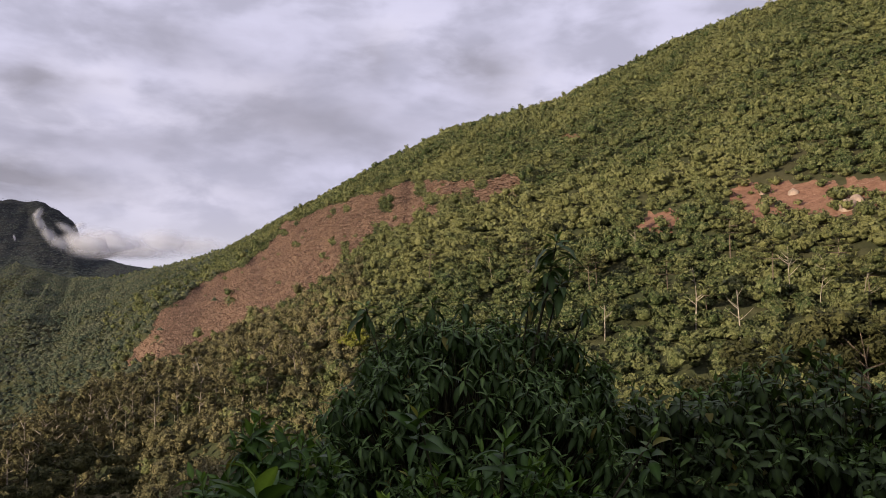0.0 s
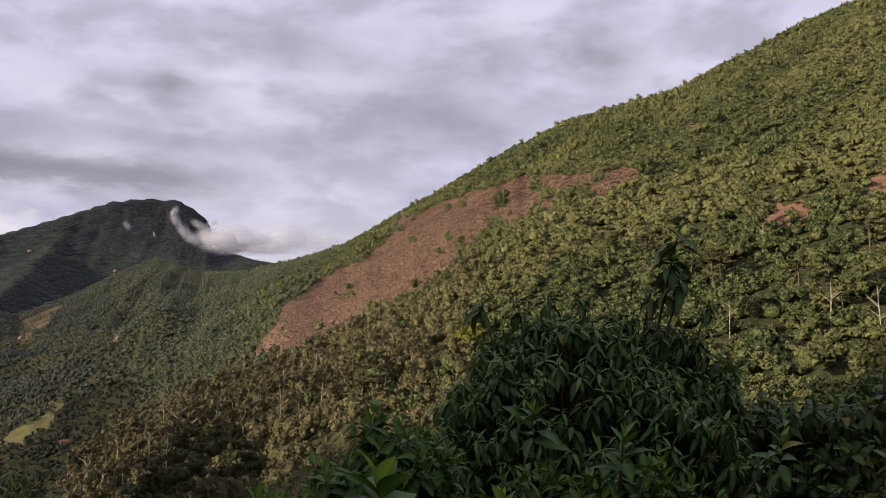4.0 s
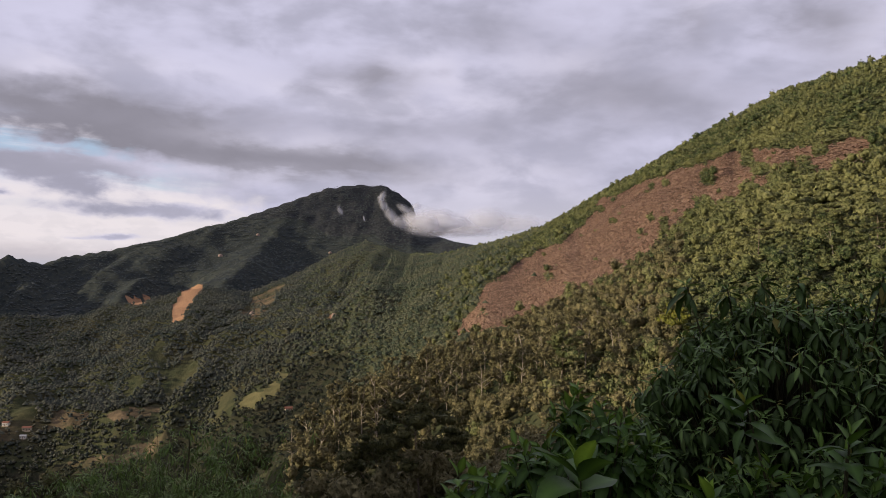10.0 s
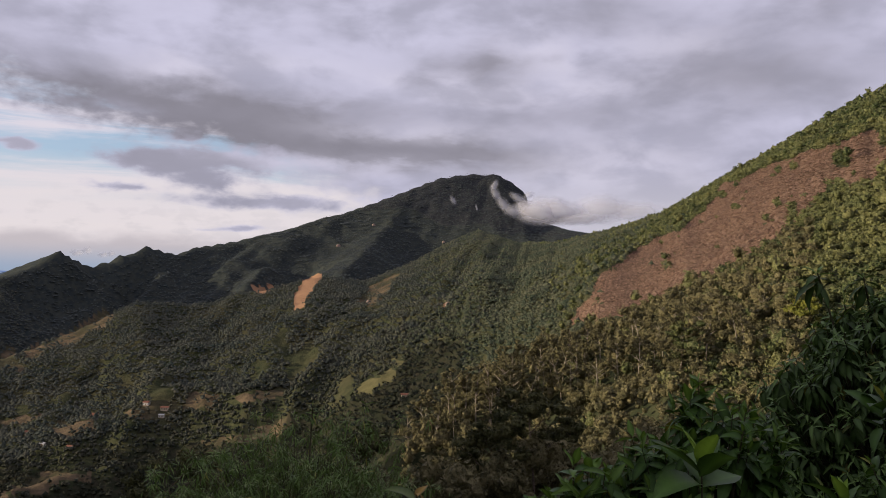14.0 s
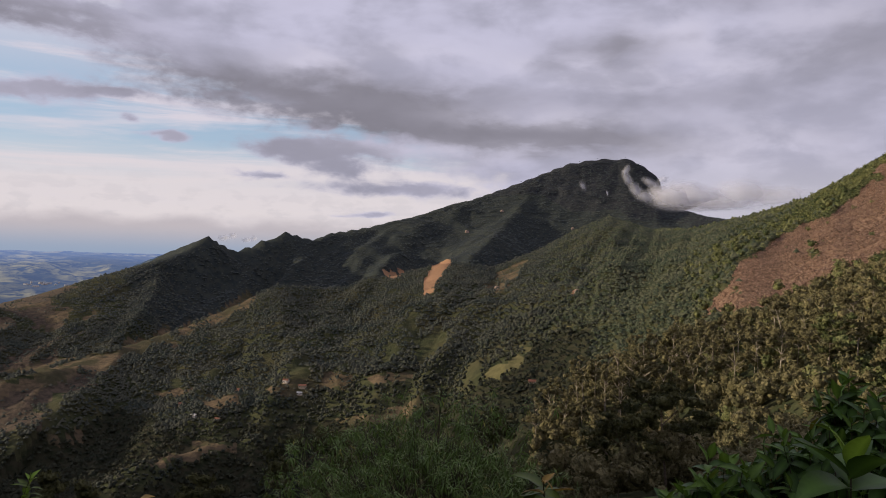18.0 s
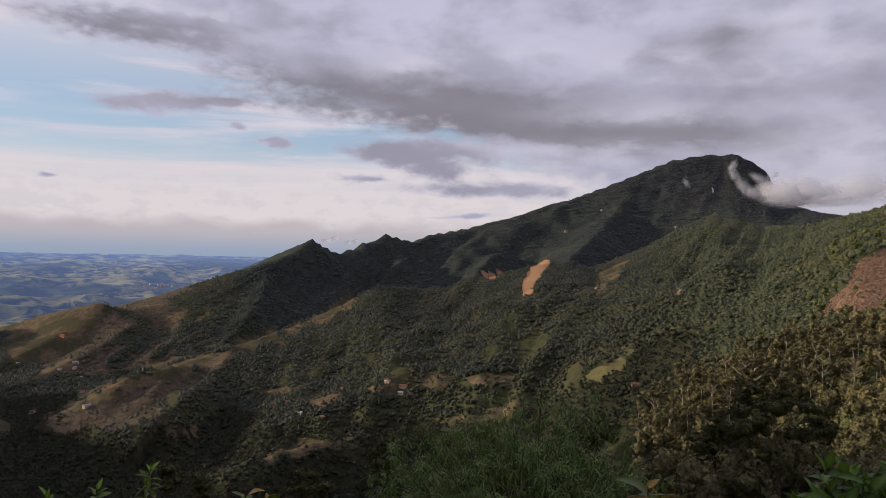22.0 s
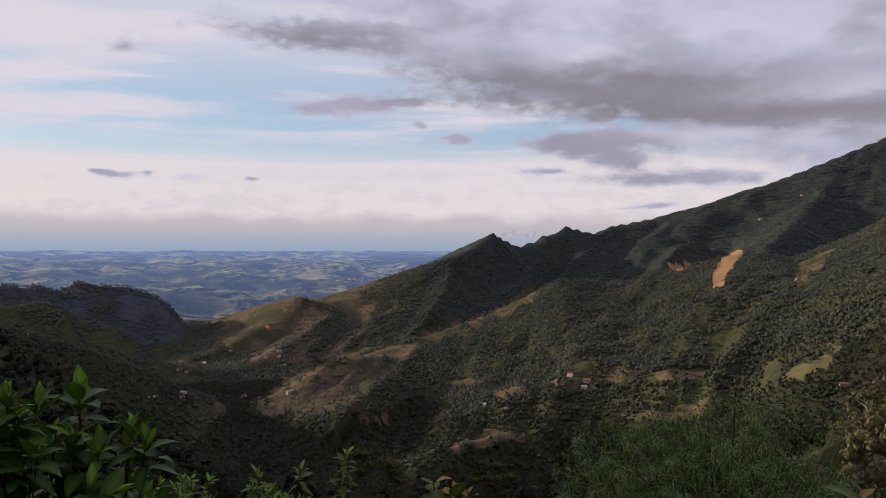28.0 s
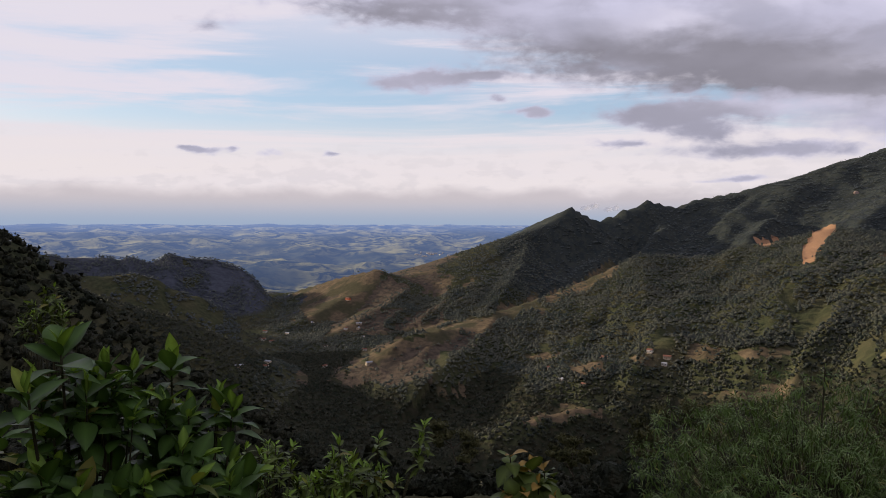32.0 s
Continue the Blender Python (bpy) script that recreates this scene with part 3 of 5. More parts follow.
SLIDE = [(22.4, -3.7), (21.2, -1.9), (19.5, 0.24), (17.8, 1.73), (14.6, 3.2), (13.0, 4.6), (11.9, 6.2), (9.4, 7.5), (6.1, 8.5), (2.3, 9.7), (-2.3, 9.9), (-5.5, 10.2),
         (-5.6, 8.7), (-3.6, 8.0), (-0.6, 7.9), (1.0, 6.6), (4.0, 5.9), (6.1, 4.7), (7.7, 2.6), (10.9, 0.9), (13.7, -0.7), (16.4, -2.1), (19.4, -3.2)]
SCARS = [[(-20.5, 8.5), (-21.2, 9.3), (-23.4, 8.9), (-27.2, 8.8), (-34, 9.0), (-34, 7.6), (-30.5, 6.9), (-28.5, 6.8), (-26.5, 6.2), (-24.4, 6.5), (-22.6, 6.0), (-20.7, 6.6)],
         [(-13.7, 6.0), (-15.1, 7.2), (-17.2, 7.6), (-16.8, 6.5), (-16.2, 5.5), (-14.1, 5.5)], [(-8.6, 12.6), (-9.2, 13.1), (-10.4, 13.0), (-10.0, 12.4)], [(31.0, -2.3), (31.6, -2.4), (31.4, -2.8), (30.9, -2.7)]]
SANDS = [[(40.5, -0.4), (41.9, -1.0), (42.4, -1.9), (42.3, -3.3), (41.8, -3.1), (41.1, -1.85), (40.6, -1.0)],
         [(45.5, -1.65), (44.0, -1.25), (44.1, -1.7), (45.2, -2.0)]]
FIELDS = [[(38.0, -8.9), (37.1, -8.2), (35.0, -7.2), (34.8, -7.7), (35.4, -8.4), (37.1, -9.2)]]
MEADOW = [(35.5, -6.8), (33.0, -4.9), (30.1, -4.2), (30.5, -5.0), (33.0, -6.1), (34.6, -7.2)]
DRY = [[(53.8, -10.2), (51.8, -9.4), (48.9, -9.0), (47.2, -9.2), (47.7, -10.1), (49.9, -10.2), (51.3, -10.9), (53.1, -10.6)],
       [(45.0, -11.5), (41.9, -10.6), (41.1, -10.2), (43.8, -11.7)], [(34.6, -0.3), (36.2, -0.7), (38.0, -2.6), (36.6, -2.9), (35.4, -1.7)], [(60.3, -6.2), (60.6, -6.9), (60.0, -7.6), (59.7, -6.9)],
       [(73.7, -10.6), (71.9, -9.5), (68.6, -8.6), (66.5, -7.95), (64.7, -7.4), (63.0, -6.8), (59.3, -5.5), (56.8, -4.4), (54.5, -3.2), (54.5, -4.1), (57.0, -5.3), (60, -6.5), (62.5, -7.6), (65, -8.6), (68, -9.5), (71, -10.3), (74, -11.4)]]


BROWN_HILL = [(65, -7.8), (69.7, -9.0), (73.7, -10.7), (75.5, -11.7), (74.5, -12.6), (69, -12.0), (66, -10.8), (63.8, -9.2)]
CLEARINGS = [[(61.9, -15.0), (58.1, -13.8), (55.6, -13.6), (55.8, -14.2), (58.9, -14.7)], [(58.3, -10.9), (55.5, -10.3), (55.3, -11.2), (57.6, -11.6)],
             [(48.7, -12.3), (45.0, -11.7), (42.2, -10.8), (41.8, -11.4), (44.9, -12.6), (47.6, -12.7)], [(47.0, -9.3), (43.1, -8.8), (42.7, -9.3), (45.8, -9.8)],
             [(61.4, -10.3), (58.6, -9.8), (58.6, -10.3), (61.0, -10.7)], [(67.7, -13.0), (65.6, -12.1), (65.6, -12.5), (67.1, -13.3)]]


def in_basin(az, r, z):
    """The valley bottom, where shade is painted into ground and leaf colours."""
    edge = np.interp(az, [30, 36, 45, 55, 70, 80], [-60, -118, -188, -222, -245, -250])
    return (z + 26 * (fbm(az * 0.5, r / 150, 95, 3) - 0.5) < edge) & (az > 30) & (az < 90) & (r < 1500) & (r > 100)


def cover(az, r, z):
    up = np.degrees(np.arctan2(z - EYE, r))
    wob = 0.35 * (fbm(az * 1.3, up * 1.3, 71, 3) - 0.5) * 2
    wob = wob * np.interp(az, [50, 62], [1.0, 2.2])
    a, u = az + wob, up + 0.6 * wob
    far = r > 200
    out = {}
    for name, shapes in (("earth", [SLIDE]), ("clay", SCARS), ("sand", SANDS), ("field", FIELDS), ("dry", DRY), ("bald", CLEARINGS)):
        out[name] = np.clip(sum(blob(a, u, s) for s in shapes), 0, 1) * far
    speckle = fbm(az * 1.1, up * 1.6, 77, 4)
    out["earth"] *= speckle > np.interp(az, [-20, -8, 0, 5, 9, 30], [0.2, 0.46, 0.44, 0.40, 0.22, 0.2])
    out["clay"] *= speckle > 0.34
    bald = out.pop("bald")
    out["field"] = np.maximum(out["field"], blob(a, u, MEADOW) * (speckle > 0.66))
    out["dry"] *= (fbm(az * 0.9, up * 1.4, 79, 4) > 0.36) | (az > 62)
    out["dry"] = np.maximum(out["dry"], bald)
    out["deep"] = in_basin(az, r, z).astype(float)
    x, y = -r * np.sin(np.radians(az)), r * np.cos(np.radians(az))
    open_ = (az > 60.0) & (az < 78 + 3 * (fbm(az, r / 90, 97, 2) - 0.5)) & (r > 1150) & (r < 2600) & (z > -256)
    n = fbm(x / 110, y / 110, 83, 4)
    open_ &= r > along(SPUR, az)[1] - 15
    lean = np.zeros(az.shape)                                      # slopes that fall to the left turn grassy
    k = np.nonzero(open_)[0]
    if len(k):
        lean[k] = (land(az[k] + 0.35, r[k])[2] - land(az[k] - 0.35, r[k])[2]) / (radians(0.7) * r[k])
    grassy = np.interp(az + 6 * (n - 0.5), [62, 66, 72, 76], [0.0, 0.45, 0.8, 1.0])
    brown = open_ & (n + 0.30 * grassy - 0.5 * np.clip(lean, -0.5, 0.5) > np.interp(az, [60, 65, 69, 74], [1.30, 1.0, 0.66, 0.54]))
    near_crest = np.maximum.reduce([spur_ridge(x, y, *RIDGES[k]) for k in (1, 3, 11)]) > z - 2 - 26 * (n - 0.38)
    out["turf"] = (brown & (n < 0.60)).astype(float)
    out["turf"] = np.maximum(out["turf"], blob(a, u, BROWN_HILL) * (n > 0.34))
    out["dry"] = np.maximum(out["dry"], ((brown & (n >= 0.60)) | (open_ & near_crest)).astype(float))
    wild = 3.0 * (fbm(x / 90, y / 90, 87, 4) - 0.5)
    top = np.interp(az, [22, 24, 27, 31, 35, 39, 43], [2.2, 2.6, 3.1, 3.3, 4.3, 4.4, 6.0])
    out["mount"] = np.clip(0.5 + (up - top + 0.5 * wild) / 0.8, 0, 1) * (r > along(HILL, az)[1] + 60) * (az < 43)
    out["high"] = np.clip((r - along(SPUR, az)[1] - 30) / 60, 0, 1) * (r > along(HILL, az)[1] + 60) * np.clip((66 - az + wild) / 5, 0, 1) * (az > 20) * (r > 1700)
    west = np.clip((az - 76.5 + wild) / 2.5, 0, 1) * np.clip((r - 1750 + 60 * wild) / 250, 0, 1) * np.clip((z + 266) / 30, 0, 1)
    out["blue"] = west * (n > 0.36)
    return out


def sheet(name, verts, faces, mats, smooth=True):
    me = bpy.data.meshes.new(name)
    me.from_pydata(verts, [], faces) if not isinstance(verts, np.ndarray) else fill(me, verts, faces)
    for m in mats:
        me.materials.append(m)
    if smooth:
        me.polygons.foreach_set("use_smooth", np.ones(len(me.polygons), bool))
    return me


def fill(me, verts, faces):
    """Fast mesh from arrays; all faces have the same number of corners."""
    k = faces.shape[1]
    me.vertices.add(len(verts))
    me.vertices.foreach_set("co", verts.astype(np.float32).ravel())
    me.loops.add(faces.size)
    me.loops.foreach_set("vertex_index", faces.astype(np.int32).ravel())
    me.polygons.add(len(faces))
    me.polygons.foreach_set("loop_start", np.arange(0, faces.size, k, dtype=np.int32))
    me.update(calc_edges=True)


def float_attr(me, name, values):
    me.attributes.new(name, "FLOAT", "POINT").data.foreach_set("value", np.asarray(values, np.float32))


def build_ground():
    az = np.concatenate([np.arange(-180, -40, 2.5), np.arange(-40, 104, 0.28), np.arange(104, 180, 2.5), [180.0]])
    r = np.concatenate([[0.0, 1.0], np.geomspace(2.0, 120, 50), np.geomspace(123, 600, 90), np.geomspace(605, 4960, 180)])
    A, R_ = np.meshgrid(az, r)
    x, y, z = land(A.ravel(), R_.ravel())
    n, m = len(r), len(az)
    z = z.reshape(n, m)
    z[:, -1] = z[:, 0]
    z = z.ravel()
    i = (np.arange(n - 1)[:, None] * m + np.arange(m - 1)[None, :]).ravel()
    faces = np.stack([i, i + m, i + m + 1, i + 1], 1)
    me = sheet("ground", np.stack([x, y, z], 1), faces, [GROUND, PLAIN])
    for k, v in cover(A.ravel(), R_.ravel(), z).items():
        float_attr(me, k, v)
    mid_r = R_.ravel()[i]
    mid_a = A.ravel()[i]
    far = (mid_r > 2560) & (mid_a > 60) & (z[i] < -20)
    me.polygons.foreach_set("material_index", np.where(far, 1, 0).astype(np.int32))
    return tagged(new("ground", me), "forested hillsides and valley with red landslide scars", "ground", kind="structure")


ground = build_ground()

# ---- woods ----
rng = np.random.default_rng(7)


def ball(level):
    bm = bmesh.new()
    bmesh.ops.create_icosphere(bm, subdivisions=level, radius=1.0)
    v = np.array([p.co[:] for p in bm.verts])
    f = np.array([[w.index for w in p.verts] for p in bm.faces])
    bm.free()
    return v, f


TENT_V = np.array([(0, 0, 0.95)] + [(math.cos(i * 1.0472), math.sin(i * 1.0472), -0.25) for i in range(6)])
TENT_F = np.array([(0, 1 + i, 1 + (i + 1) % 6) for i in range(6)])


def crowns(points, radius, height, level, tufts, size, seed=1):
    """Lumpy crowns with ragged sprays round them: arrays of corners and triangles, one crown a point."""
    g = np.random.default_rng(seed)
    n = len(points)
    bv, bf = ball(level) if level else (TENT_V, TENT_F)
    k = len(bv)
    shape = np.stack([radius, radius, height * 0.5], 1)[:, None, :]
    mid = points[:, None, :] + np.stack([0 * radius, 0 * radius, height * 0.5], 1)[:, None, :]
    turn = g.uniform(0, 6.28, n)[:, None]
    d = np.stack([bv[None, :, 0] * np.cos(turn) - bv[None, :, 1] * np.sin(turn), bv[None, :, 0] * np.sin(turn) + bv[None, :, 1] * np.cos(turn), np.repeat(bv[None, :, 2], n, 0)], 2)
    core = d * ((0.72 if tufts < 12 else 0.6) + 0.32 * g.random((n, k, 1))) * shape + mid
    tri1 = (bf[None] + (np.arange(n) * k)[:, None, None]).reshape(-1, 3)
    v, f, owner = [core.reshape(-1, 3)], [tri1], [np.repeat(np.arange(n), k)]
    if tufts:
        d = g.normal(size=(n, tufts, 3))
        d /= np.linalg.norm(d, axis=2, keepdims=True)
        d[..., 2] = np.where(d[..., 2] < -0.2, -d[..., 2], d[..., 2])
        c = d * (0.70 + 0.42 * g.random((n, tufts, 1))) * shape + mid
        nor = d + 0.7 * g.normal(size=d.shape)
        nor /= np.linalg.norm(nor, axis=2, keepdims=True)
        t = np.cross(nor, g.normal(size=d.shape))
        t /= np.linalg.norm(t, axis=2, keepdims=True)
        b = np.cross(nor, t)
        s = (size * radius)[:, None, None] * (0.6 + 0.8 * g.random((n, tufts, 1)))
        q = np.stack([c - t * s * 0.9, c + t * s * 0.9, c + b * s * 1.5 + nor * s * 0.3], 2).reshape(-1, 3)
        f.append(np.arange(len(q)).reshape(-1, 3) + n * k)
        v.append(q)
        owner.append(np.repeat(np.arange(n), tufts * 3))
    return np.concatenate(v), np.concatenate(f), np.concatenate(owner)


def scatter(n, az0, az1, r0, r1, seed, power=2.0, keep=None, bare_ok=False):
    """Random spots on the land, away from bare earth."""
    g = np.random.default_rng(seed)
    az = g.uniform(az0, az1, n)
    r = (g.uniform(r0 ** power, r1 ** power, n)) ** (1 / power)
    x, y, z = land(az, r)
    c = cover(az, r, z)
    if not bare_ok:
        bare = np.maximum.reduce([c["earth"] * (g.random(n) < 0.997), c["clay"] * (g.random(n) < 0.90), c["sand"], c["field"], c["turf"] * (g.random(n) < 0.88), c["dry"] * (g.random(n) < np.where(az > 60, 0.985, 0.90))])
        ok = bare < 0.5
    else:
        ok = c["earth"] > 0.5
    if keep is not None:
        ok &= keep(az, r, z)
    return az[ok], r[ok], np.stack([x, y, z], 1)[ok]


def wood(name, label, n, az0, az1, r0, r1, size, level, tufts, tuft, mat, seed, keep=None, power=2.0, tall=(1.3, 2.1), lift=(-0.15, 0.3), bare_ok=False):
    az, r, p = scatter(n, az0, az1, r0, r1, seed, power, keep, bare_ok)
    g = np.random.default_rng(seed + 100)
    rad = size * (0.5 + 0.95 * g.random(len(p)) ** 1.6)
    hgt = rad * g.uniform(*tall, len(p))
    p[:, 2] += hgt * g.uniform(*lift, len(p))
    patch = fbm(p[:, 0] / 45, p[:, 1] / 45, 81, 3)
    tn = np.clip(g.random(len(p)) * 0.85 + 1.8 * (patch - 0.47), 0, 1)
    v, f, owner = crowns(p, rad, hgt, level, tufts, tuft, seed)
    me = sheet(name, v, f, [mat], smooth=True)
    float_attr(me, "tint", tn[owner])
    return tagged(new(name, me), label, "trees", kind="stuff")


def on_hill(az, r, z):
    return r < along(HILL, az)[1] * 1.015


def hill_mix(az, r, z):
    """Where the hill's own wood gives way, tree by tree, to the valley's."""
    return hash2(az * 311.0, r * 1.7, 3) < np.interp(az + 9 * (fbm(az * 0.6, r / 90, 37, 3) - 0.5), [13, 23], [1.0, 0.0])


def fade(az, r, none, full):
    """Thins a wood out between two bearings."""
    t = (az + 4 * (fbm(az * 0.7, r / 120, 39, 3) - 0.5) - none) / (full - none)
    return hash2(az * 277.0, r * 1.3, 9) < t


def on_range(az, r, z):
    return (r < along(RANGE + RANGE_END, az)[1] * 1.005) & (z > -255)


def on_spur(az, r, z):
    dry_valley = (fbm(az * 0.8, r / 120, 91, 3) > 0.66) & (r < 1250) & (az > 38)
    return (z > -266) & ~dry_valley


def off_spur(az, r, z):
    return r > np.interp(az, [7, 10, 35, 42], [0, 380, 420, 0])


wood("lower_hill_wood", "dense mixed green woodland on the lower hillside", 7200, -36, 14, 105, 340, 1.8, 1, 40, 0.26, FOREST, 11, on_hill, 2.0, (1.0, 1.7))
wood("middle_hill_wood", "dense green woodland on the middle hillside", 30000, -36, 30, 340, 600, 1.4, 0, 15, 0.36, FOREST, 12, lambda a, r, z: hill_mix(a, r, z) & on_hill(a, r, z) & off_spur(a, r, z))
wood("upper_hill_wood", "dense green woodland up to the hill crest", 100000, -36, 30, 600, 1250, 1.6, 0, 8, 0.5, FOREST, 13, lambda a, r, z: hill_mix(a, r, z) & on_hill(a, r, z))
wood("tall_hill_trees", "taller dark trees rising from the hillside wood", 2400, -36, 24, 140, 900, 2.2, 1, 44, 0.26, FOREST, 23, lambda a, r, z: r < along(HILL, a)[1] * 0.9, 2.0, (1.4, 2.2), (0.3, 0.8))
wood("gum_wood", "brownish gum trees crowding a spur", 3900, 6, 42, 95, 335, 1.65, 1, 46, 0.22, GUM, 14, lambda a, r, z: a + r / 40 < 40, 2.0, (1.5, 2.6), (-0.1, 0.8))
wood("near_spur_wood", "green woodland on the nearer valley slopes", 20000, 26, 80, 420, 1050, 2.1, 1, 5, 0.5, FAR_FOREST, 15, lambda a, r, z: fade(a, r, 27, 36) & on_spur(a, r, z) & ~in_basin(a, r, z))
wood("spur_wood", "dark green woodland on the valley slopes", 84000, 26, 82, 1000, 1950, 2.8, 0, 0, 0.6, FAR_FOREST, 25, lambda a, r, z: fade(a, r, 27, 36) & fade(a, r, 82, 76) & on_spur(a, r, z) & ~in_basin(a, r, z))
wood("saddle_wood", "green woodland across the saddle beside the landslide", 80000, 11, 38, 420, 1950, 2.2, 0, 0, 0.5, SADDLE_FOREST, 29, lambda a, r, z: ~hill_mix(a, r, z) & fade(a, r, 37, 28) & (r < np.where(a < 29, along(HILL, a)[1], along(SPUR, a)[1]) * 1.015) & ~in_basin(a, r, z))
wood("valley_basin_wood", "dark woodland low in the valley, shade painted into its leaves", 42000, 24, 86, 190, 1500, 2.5, 0, 3, 0.5, BASIN_FOREST, 22, lambda a, r, z: in_basin(a, r, z))
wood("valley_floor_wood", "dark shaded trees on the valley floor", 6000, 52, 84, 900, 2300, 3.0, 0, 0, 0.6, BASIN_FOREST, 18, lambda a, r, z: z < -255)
wood("gully_wood", "dark trees in the gullies of the grassy spurs", 22000, 58, 83, 1300, 2350, 3.0, 0, 0, 0.6, FAR_FOREST, 26, lambda a, r, z: fade(a, r, 58, 62) & fade(a, r, 83, 77) & (z > -262) & (z < -40))
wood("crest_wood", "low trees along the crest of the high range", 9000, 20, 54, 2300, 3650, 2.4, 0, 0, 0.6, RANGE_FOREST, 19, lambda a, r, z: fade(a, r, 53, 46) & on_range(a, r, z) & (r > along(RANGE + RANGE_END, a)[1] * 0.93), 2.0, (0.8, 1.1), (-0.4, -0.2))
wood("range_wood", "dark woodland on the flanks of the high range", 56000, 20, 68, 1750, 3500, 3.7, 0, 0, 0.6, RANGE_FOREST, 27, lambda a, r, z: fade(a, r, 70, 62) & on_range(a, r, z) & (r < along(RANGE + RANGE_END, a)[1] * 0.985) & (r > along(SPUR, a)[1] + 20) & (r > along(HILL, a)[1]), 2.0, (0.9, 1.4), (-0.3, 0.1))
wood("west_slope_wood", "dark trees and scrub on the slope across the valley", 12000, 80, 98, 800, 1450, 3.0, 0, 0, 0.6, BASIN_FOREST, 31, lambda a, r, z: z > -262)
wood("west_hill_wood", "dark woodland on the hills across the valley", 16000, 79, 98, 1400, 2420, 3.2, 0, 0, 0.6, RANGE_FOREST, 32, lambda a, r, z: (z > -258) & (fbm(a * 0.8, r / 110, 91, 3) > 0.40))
wood("hill_crest_trees", "small trees standing along the hill crest", 26000, -36, 27, 560, 1650, 2.1, 1, 14, 0.36, FOREST, 33, lambda a, r, z: (np.abs(r / along(HILL, a)[1] - 0.985) < 0.02) & (hash2(a * 93.0, r, 4) < 0.6), 2.0, (1.2, 2.4), (-0.1, 0.4))
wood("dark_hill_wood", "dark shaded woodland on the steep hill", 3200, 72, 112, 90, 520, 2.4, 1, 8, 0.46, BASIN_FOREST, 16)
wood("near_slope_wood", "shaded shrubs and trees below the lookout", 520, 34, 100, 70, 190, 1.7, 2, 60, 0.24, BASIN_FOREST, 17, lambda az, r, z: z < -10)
wood("landslide_scrub", "dead reddish scrub on the landslide", 120000, -7, 23, 280, 1150, 0.72, 0, 0, 0.9, DEAD, 21, None, 2.0, (1.0, 2.0), (-0.2, 0.0), True)

# ---- shrubs round the lookout ----
def part(name, me, parent, label=""):
    ob = new(name, me)
    ob.parent = parent
    if label:
        ob["label"] = label
    return ob


def thing(name, label, category, at=(0, 0, 0), group="", turn=0.0):
    ob = new(name)
    ob.matrix_world = pose(*at, 0, 0, turn)
    return tagged(ob, label, category, group)


def unit(v):
    return v / np.maximum(np.linalg.norm(v, axis=-1, keepdims=True), 1e-9)


def blade(width, curl, fold, mat, rows=6, belly=0.42, name="leaf"):
    """One leaf of length 1 along y: folded along the midrib, curling down to a point."""
    t = np.linspace(0, 1, rows)
    w = width * np.sin(np.pi * t ** (math.log(0.5) / math.log(belly))) ** 0.85
    w[0], w[-1] = width * 0.05, width * 0.02
    y = np.sin(curl * t) / max(curl, 1e-3)
    z = -(1 - np.cos(curl * t)) / max(curl, 1e-3)
    wave = 0.06 * np.sin(t * 9.0) * width
    v = np.concatenate([np.stack([s * w, y, z + abs(s) * fold * w + s * wave], 1) for s in (-1, 0, 1)])
    f = [[c * rows + i, (c + 1) * rows + i, (c + 1) * rows + i + 1, c * rows + i + 1] for c in (0, 1) for i in range(rows - 1)]
    me = sheet(name, v, np.array(f), [mat])
    float_attr(me, "rib", np.repeat([0.0, 1.0, 0.0], rows))
    return me


def tube(pts, radii, sides=6):
    """Verts and quads of a tapering round stem through points."""
    pts = np.asarray(pts, float)
    d = unit(np.gradient(pts, axis=0))
    a = unit(np.cross(d, np.array([0.31, 0.87, 0.38])))
    b = np.cross(d, a)
    ang = np.linspace(0, 2 * np.pi, sides, endpoint=False)
    ring = a[:, None] * np.cos(ang)[None, :, None] + b[:, None] * np.sin(ang)[None, :, None]
    v = (pts[:, None] + ring * np.asarray(radii)[:, None, None]).reshape(-1, 3)
    f = [[i * sides + j, i * sides + (j + 1) % sides, (i + 1) * sides + (j + 1) % sides, (i + 1) * sides + j] for i in range(len(pts) - 1) for j in range(sides)]
    return v, np.array(f)


def join(pieces):
    v, f, n = [], [], 0
    for a, b in pieces:
        v.append(a)
        f.append(b + n)
        n += len(a)
    return np.concatenate(v), np.concatenate(f)


